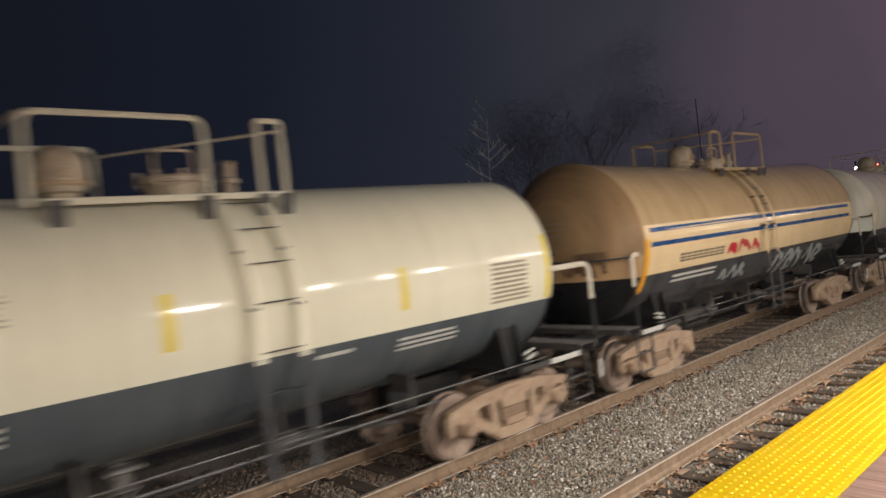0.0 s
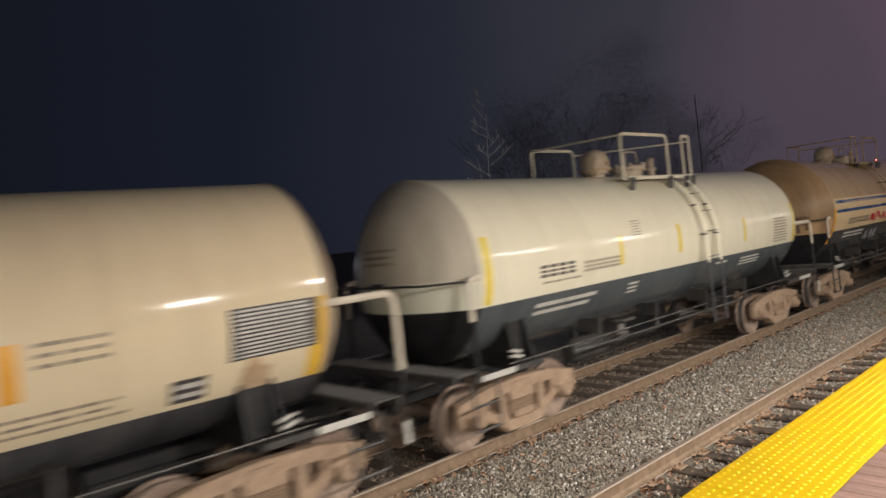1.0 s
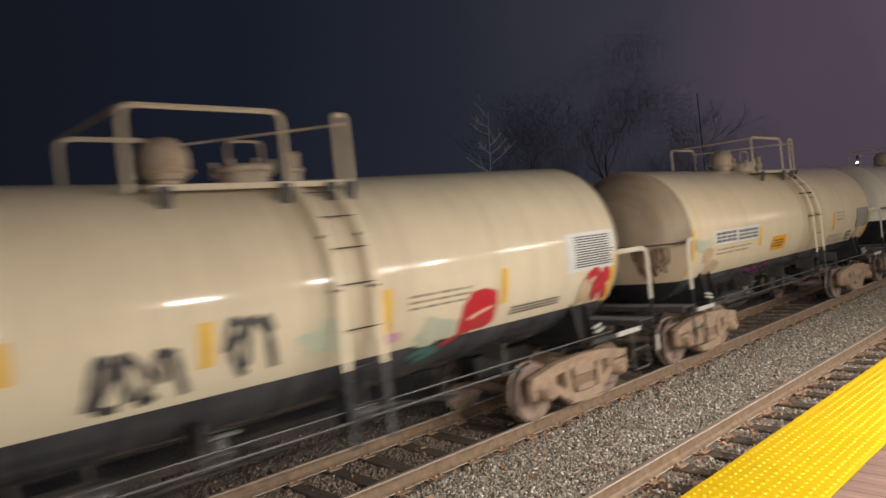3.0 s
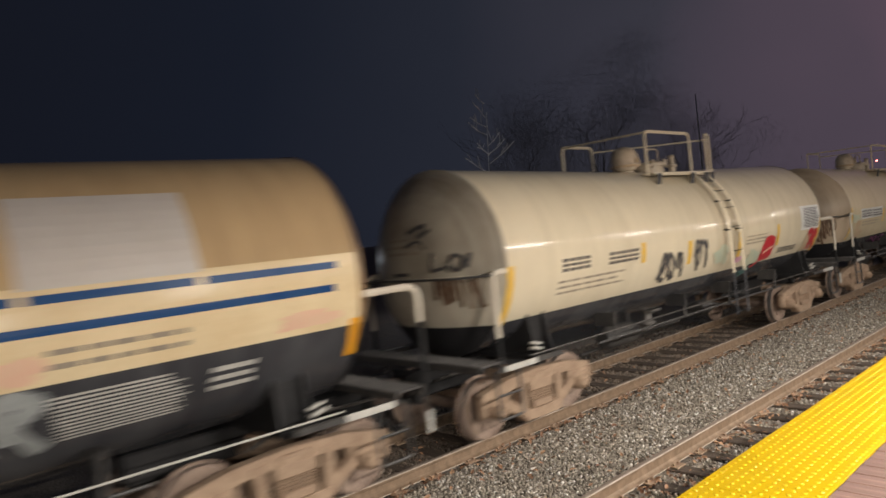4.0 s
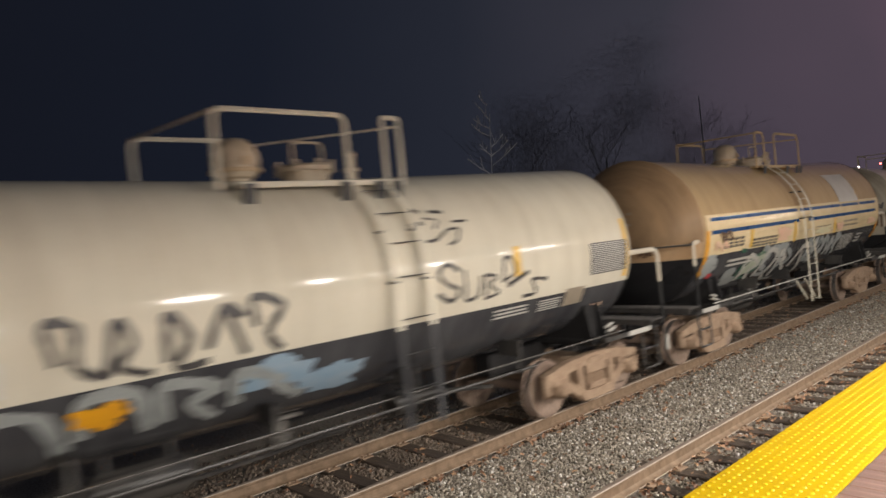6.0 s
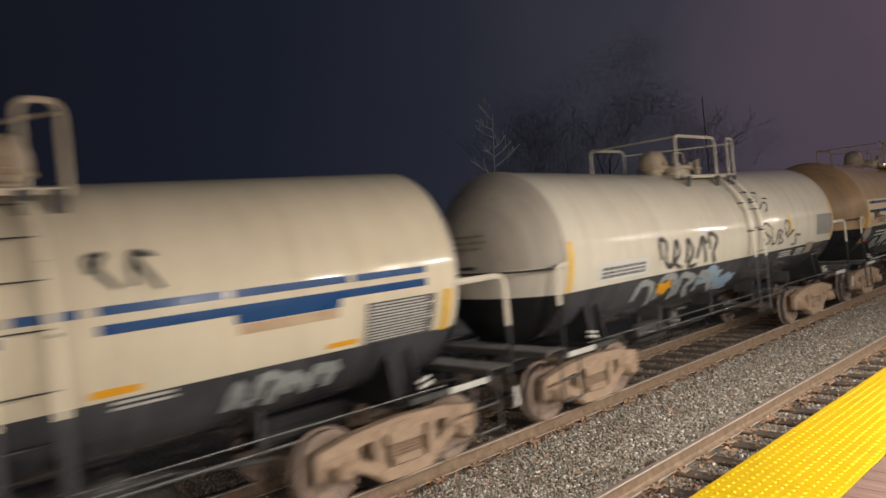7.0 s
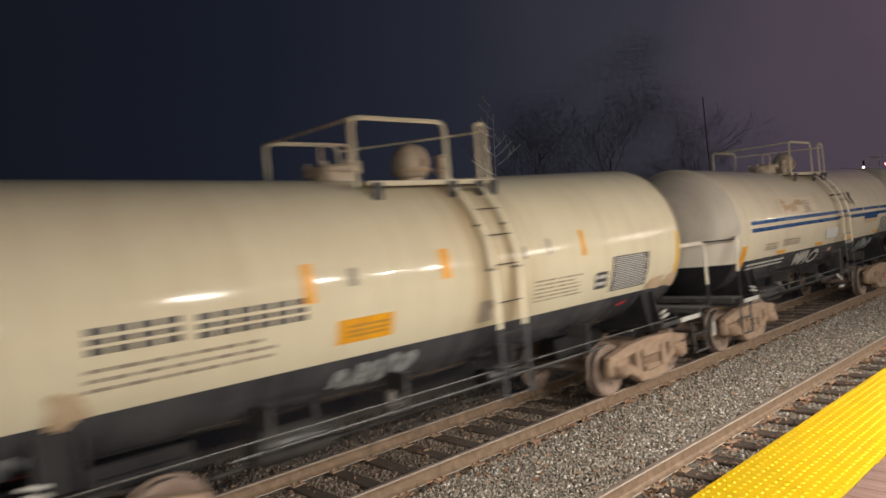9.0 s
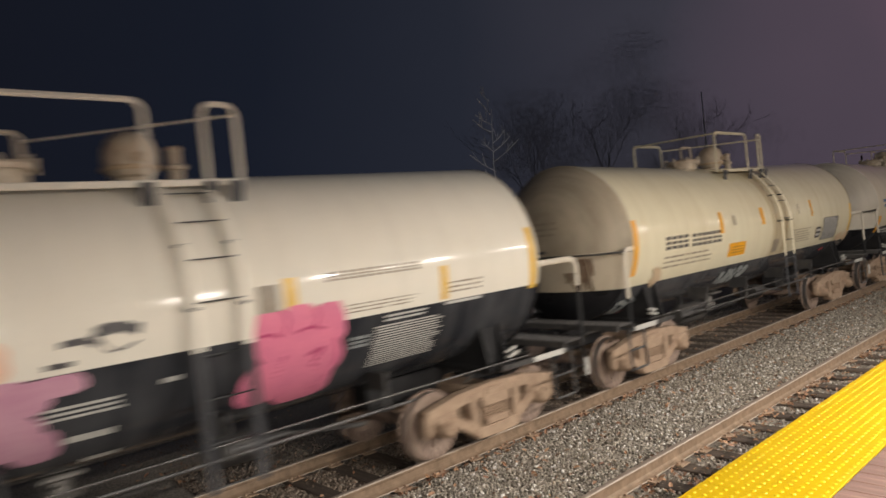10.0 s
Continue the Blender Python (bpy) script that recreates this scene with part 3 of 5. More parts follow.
        box(bm, (0, ye + s * 0.19, 1.10), (2.86, 0.035, 0.09), 0.006)
        deck = part("end_deck", bm, DECKING, car)
        bm = bmesh.new()
        for i in range(36):
            box(bm, (-1.40 + 0.08 * i, ye, 1.135), (0.022, 0.36, 0.03))
        part("grating", bm, DECKING, deck)
        for sx in (1, -1):
            bm = bmesh.new()
            box(bm, (sx * 1.40, s * (h - 0.30), 1.03), (0.06, 1.30, 0.07), 0.012)
            box(bm, (sx * 1.28, s * (h - 0.85), 1.03), (0.30, 0.07, 0.06), 0.01)
            part("side_sill", bm, BLACK, car)
            bm = bmesh.new()
            box(bm, (sx * 1.437, s * (h - 0.05), 1.035), (0.012, 0.62, 0.075), 0.004)
            part("reflector_strip", bm, CHALK, car)
            bm = bmesh.new()
            reach = 0.80 if s > 0 else 0.24
            y0, y1 = s * (h + 0.02), s * (h + reach)
            tube(bm, rounded([(sx * (R - 0.06), s * (h - 0.12), 2.27), (sx * 1.36, y0, 2.27), (sx * 1.36, y1, 2.27), (sx * 1.36, y1, 1.12)], 0.17, 5), 0.024, 8, 0.042)
            part("end_handrail", bm, end_rail_paint, car)
            bm = bmesh.new()
            yy = s * (h + 0.22)
            tube(bm, rounded([(sx * 1.42, yy - 0.21, 1.04), (sx * 1.44, yy - 0.21, 0.42), (sx * 1.44, yy + 0.21, 0.42), (sx * 1.42, yy + 0.21, 1.04)], 0.04, 3), 0.019, 6)
            tube(bm, [(sx * 1.43, yy - 0.21, 0.72), (sx * 1.43, yy + 0.21, 0.72)], 0.016, 6)
            part("sill_step", bm, BLACK, car)
        bm = bmesh.new()
        reach = 0.80 if s > 0 else 0.24
        tube(bm, rounded([(-1.36, s * (h + reach), 2.24), (-1.0, s * (h + max(0.66, reach)), 2.24), (1.0, s * (h + max(0.66, reach)), 2.24), (1.36, s * (h + reach), 2.24)], 0.15), 0.018, 6)
        part("cross_rail", bm, BLACK, car)
        put("coupler", shared("coupler", coupler_mesh), car, pose(0, s * (h + 0.86), 0.80, 0, 0, 0 if s > 0 else 180))
        put("brake_hose", shared("hose", hose_mesh), car, pose(0, s * (h + 0.88), 0.62, 0, 0, 0 if s > 0 else 180))
        bm = bmesh.new()
        sx = 1 if s > 0 else -1
        tube(bm, rounded([(sx * 0.12, s * (h + 0.80), 0.98), (sx * 0.30, s * (h + 0.78), 1.02), (sx * 1.38, s * (h + 0.74), 1.02), (sx * 1.42, s * (h + 0.76), 0.60)], 0.07, 4), 0.014, 6)
        lever = part("uncoupling_lever", bm, PIPE, car)
        bm = bmesh.new()
        box(bm, (sx * 1.43, s * (h + 0.74), 0.72), (0.03, 0.07, 0.26), 0.01)
        part("lever_handle", bm, CHALK, lever, "white-painted lever handle")
        bm = bmesh.new()
        tube(bm, rounded([(0.5, s * (h + 0.62), 0.90), (0.5, s * (h - 0.1), 0.92), (0.62, s * (h - 0.6), 0.96), (1.1, s * (h - 1.3), 0.92)], 0.12, 4), 0.022, 6)
        part("train_pipe", bm, PIPE, car)
        add_truck(car, s * (h - 0.80))
    put("hand_brake", shared("hand_brake", brake_wheel_mesh), car, pose(-0.55, h + 0.88, 1.85))
    bm = bmesh.new()
    box(bm, (-0.55, h + 0.68, 1.45), (0.10, 0.05, 0.85), 0.01)
    part("brake_post", bm, BLACK, car)

    # piping, rods and reservoir below the tank
    for sx in (1, -1):
        bm = bmesh.new()
        tube(bm, [(sx * 1.34, -h + 0.35, 1.09), (sx * 1.34, h - 0.35, 1.09)], 0.012, 8)
        part("side_rail", bm, spec.get("side_rail", PIPE), car)
        bm = bmesh.new()
        tube(bm, [(sx * 1.12, -h + 2.2, 0.90), (sx * 1.12, h - 2.2, 0.90)], 0.020, 8)
        for y in (-h + 2.6, -0.9, 0.9, h - 2.6):
            box(bm, (sx * 1.16, y, 1.05), (0.03, 0.06, 0.34), 0.005)
            beam(bm, (sx * 1.10, y, 1.20), (sx * 0.9, y, 1.22), 0.4, 0.04, 0)
        part("brake_pipe", bm, BLACK, car)
    bm = bmesh.new()
    lathe(bm, [(0, -0.52), (0.14, -0.50), (0.20, -0.40), (0.20, 0.40), (0.14, 0.50), (0, 0.52)], 18, "Y", (0.45, -2.0, 0.74))
    for y in (-2.3, -1.7):
        box(bm, (0.45, y, 0.95), (0.10, 0.05, 0.30), 0.005)
    part("air_reservoir", bm, BLACK, car, smooth=True)
    bm = bmesh.new()
    lathe(bm, [(0, -0.28), (0.16, -0.26), (0.17, 0.10), (0.07, 0.16), (0.05, 0.55)], 16, "Y", (0.30, 1.4, 0.72))
    beam(bm, (0.30, 1.9, 0.72), (0.30, 3.0, 0.55), 0.04, 0.06)
    beam(bm, (0.30, 0.4, 0.60), (0.30, -2.9, 0.55), 0.04, 0.05)
    part("brake_cylinder", bm, BLACK, car, smooth=True)
    bm = bmesh.new()
    lathe(bm, [(0, 0.52), (0.09, 0.52), (0.09, 0.62), (0.16, 0.64), (0.16, 0.70), (0.10, 0.72), (0.10, 1.2)], 14, "Z", (0, spec.get("outlet", -0.3), 0))
    box(bm, (0, spec.get("outlet", -0.3), 0.92), (0.5, 0.36, 0.06), 0.02)
    part("outlet_valve", bm, GALV, car, smooth=True)

    # ladder over the flank
    yl, off = (spec["ladder"] + SHIFT), 0.11
    stile_mat = PALE_RAIL if spec.get("long_ladder") else ladder_paint
    top = math.degrees(math.acos(0.86 / (R + off)))
    low = 0.56 if spec.get("long_ladder") else 0.72
    half = 0.235
    arc = [(R + off, low)] + [((R + off) * math.cos(radians(a)), zc + (R + off) * math.sin(radians(a))) for a in [0.001 + top * i / 12 for i in range(13)]]
    bm = bmesh.new()
    for y in (yl - half, yl + half):
        tube(bm, [(x, y, z) for x, z in arc], 0.013, 4, 0.045)
    ladder = part("ladder", bm, stile_mat, car, "steel ladder curving over the tank flank")
    z = low + 0.05
    bm = bmesh.new()
    tube(bm, [(0, -half, 0), (0, half, 0)], 0.008, 6)
    rung = mesh_of("rung", bm, rail_paint if not spec.get("long_ladder") else PALE_RAIL)
    spots = []
    while z < zc - 0.05:
        spots.append((R + off, z))
        z += 0.39
    a = 0.0
    while a < top - 3:
        spots.append(((R + off) * math.cos(radians(a + 4)), zc + (R + off) * math.sin(radians(a + 4))))
        a += math.degrees(0.39 / (R + off))
    for x, z in spots:
        put("rung", rung, ladder, pose(x, yl, z))
    lug = solid("bracket", (off + 0.02, 0.05, 0.03), 0.0, rail_paint)
    for y in (yl - half, yl + half):
        for a in (2, 26):
            put("bracket", lug, ladder, pose((R + off / 2) * math.cos(radians(a)), y, zc + (R + off / 2) * math.sin(radians(a))))
        bm = bmesh.new()
        if spec.get("long_ladder"):
            beam(bm, (R + 0.02, y - 0.02, 0.62), (R + 0.02, y - 0.55, 1.08), 0.03, 0.06)
        else:
            box(bm, (R - 0.03, y, 1.09), (0.30, 0.05, 0.04))
        part("brace", bm, stile_mat, ladder)

    # walkway round the fittings
    wz = zc + R - 0.13
    w0, w1 = (v + SHIFT for v in spec["walk"])
    for sx in (1, -1):
        bm = bmesh.new()
        box(bm, (sx * 0.87, (w0 + w1) / 2, wz), (0.03, w1 - w0, 0.065), 0.006)
        box(bm, (sx * 0.52, (w0 + w1) / 2, wz + 0.01), (0.03, w1 - w0, 0.05), 0.006)
        n = int((w1 - w0) / 0.075)
        for i in range(n):
            box(bm, (sx * 0.695, w0 + (w1 - w0) * (i + 0.5) / n, wz + 0.012), (0.33, 0.022, 0.03))
        walkway = part("walkway", bm, rail_paint, car, "grating walkway beside the fittings")
        sh = math.sqrt(R * R - 0.80 ** 2) + zc
        prop = solid("bracket", (0.025, 0.13, wz - sh + 0.22), 0.004, ladder_paint)
        for y in (w0 + 0.10, (w0 + w1) / 2 + 0.25, w1 - 0.30, w1 - 0.05):
            put("bracket", prop, walkway, pose(sx * 0.90, y, (wz + sh - 0.20) / 2, 0, sx * 12, 0))
    rz = wz + spec.get("rail_h", 0.78)
    rails = [(a + SHIFT, b + SHIFT) for a, b in spec["rails"]]
    for y0, y1 in rails:
        bm = bmesh.new()
        r = 0.13 if y1 - y0 > 0.3 else 0.05
        tube(bm, rounded([(0.87, y0, wz - 0.04), (0.87, y0, rz), (0.87, y1, rz), (0.87, y1, wz - 0.04)], r, 4), 0.019, 6, 0.032)
        part("guard_rail", bm, rail_paint, car)
    f0, f1 = (v + SHIFT for v in spec["far_rail"])
    bm = bmesh.new()
    tube(bm, rounded([(-0.87, f0, wz), (-0.87, f0, rz), (-0.87, f1, rz), (-0.87, f1, wz)], 0.13, 4), 0.019, 6, 0.032)
    part("guard_rail", bm, rail_paint, car)
    bm = bmesh.new()
    ya = min(r[0] for r in rails)
    tube(bm, [(-0.87, f0, rz - 0.02), (0.87, ya, rz - 0.02)], 0.018, 6)
    part("cross_bar", bm, rail_paint, car)
    bm = bmesh.new()
    yz = max(r[1] for r in rails)
    tube(bm, [(-0.87, f1, rz - 0.10), (0.87, yz, rz - 0.10)], 0.016, 6)
    part("cross_bar", bm, rail_paint, car)

    # fittings on the top
    zt = zc + R
    bm = bmesh.new()
    yv, rv = spec["valve"] + SHIFT, spec.get("valve_r", 0.27)
    lathe(bm, [(rv * 0.62, zt - 0.08), (rv * 0.62, zt + 0.03), (rv * 0.80, zt + 0.05), (rv * 0.95, zt + 0.14), (rv, zt + 0.24), (rv * 0.95, zt + 0.34), (rv * 0.80, zt + 0.43), (rv * 0.52, zt + 0.49), (rv * 0.25, zt + 0.515), (0, zt + 0.52)], 24, "Z", (0, yv, 0))
    bonnet = part("valve_bonnet", bm, CREAM_RAIL, car, smooth=True)
    bm = bmesh.new()
    lathe(bm, [(rv + 0.012, zt + 0.10), (rv + 0.02, zt + 0.115), (rv + 0.02, zt + 0.135), (rv + 0.012, zt + 0.15)], 24, "Z", (0, yv, 0))
    box(bm, (rv + 0.02, yv, zt + 0.22), (0.05, 0.07, 0.10), 0.01)
    part("hasp", bm, RUST, bonnet)
    bm = bmesh.new()
    ym = spec["manway"] + SHIFT
    lathe(bm, [(0.29, zt - 0.10), (0.29, zt + 0.11), (0.36, zt + 0.11), (0.36, zt + 0.16), (0.33, zt + 0.19), (0.15, zt + 0.215), (0, zt + 0.22)], 24, "Z", (0.0, ym, 0))
    manway = part("manway", bm, CREAM_RAIL, car, smooth=True)
    bm = bmesh.new()
    lathe(bm, [(0, 0.24), (0.025, 0.24), (0.025, 0.08)], 6)
    bolt = mesh_of("lid_bolt", bm, CREAM_RAIL)
    for a in range(8):
        put("lid_bolt", bolt, manway, pose(0.345 * math.cos(a * 0.785), ym + 0.345 * math.sin(a * 0.785), zt))
    bm = bmesh.new()
    tube(bm, rounded([(0.1, ym - 0.21, zt + 0.17), (0.1, ym - 0.21, zt + 0.47), (0.1, ym + 0.21, zt + 0.47), (0.1, ym + 0.21, zt + 0.17)], 0.08, 3), 0.018, 6)
    part("lid_handle", bm, CREAM_RAIL, manway)
    bm = bmesh.new()
    ys = spec.get("vent", ym + 0.5) + SHIFT
    lathe(bm, [(0.07, zt - 0.05), (0.07, zt + 0.08), (0.10, zt + 0.09), (0.10, zt + 0.13), (0.06, zt + 0.15), (0.06, zt + 0.29), (0.08, zt + 0.31), (0.05, zt + 0.34), (0, zt + 0.35)], 12, "Z", (0.2, ys, 0))
    part("safety_vent", bm, CREAM_RAIL, car, smooth=True)

    faint = [("end_lines", "stencil", FADED, -0.35, 0.35, 6, 18, 3), ("end_lines", "stencil", INK, -0.25, 0.1, -6, -2, 1)]
    if spec.get("swing_step"):
        y = spec["swing_step"] + SHIFT
        bm = bmesh.new()
        box(bm, (R + 0.03, y, 1.10), (0.03, 0.07, 1.0), 0.006)
        step = part("swing_step", bm, BLACK, car, "dark hinged step post")
        for (ya, za), (yb, zb) in (((y - 0.36, 0.97), (y - 0.08, 0.84)), ((y - 0.26, 0.68), (y + 0.02, 0.66))):
            bm = bmesh.new()
            beam(bm, (R + 0.05, ya, za), (R + 0.05, yb, zb), 0.03, 0.06, 0.005)
            part("step_arm", bm, CHALK, step)
    add_marks(car, spec["marks"] + faint + spec.get("end_marks", []), R, zc, rng, h, dip)
    CARS.append((car, c))
    return car

# ---------- the train's cars ----------
WHITE, TAN = (0.72, 0.68, 0.57), (0.52, 0.375, 0.207)
DARK, DARKGREY = (0.042, 0.042, 0.047), (0.068, 0.081, 0.088)
_r = random.Random(7)


def tape(y0, y1, a0, a1, mat=None):
    return ("rect", "reflector_tape", mat or YELLOW, y0, y1, a0, a1)


def stripe(y0, y1, a0, a1):
    return ("rect", "stripe", BLUE, y0, y1, a0, a1)


blue_bands = [stripe(-4.93, -0.75, 8.6, 11.4), stripe(-0.62, 2.02, 8.2, 11.0), stripe(2.10, 3.40, 8.0, 10.8), stripe(3.48, 4.85, 7.8, 10.6),
              stripe(-4.95, -0.75, -1.0, 1.9), stripe(-0.20, 4.80, -1.4, 1.5)]

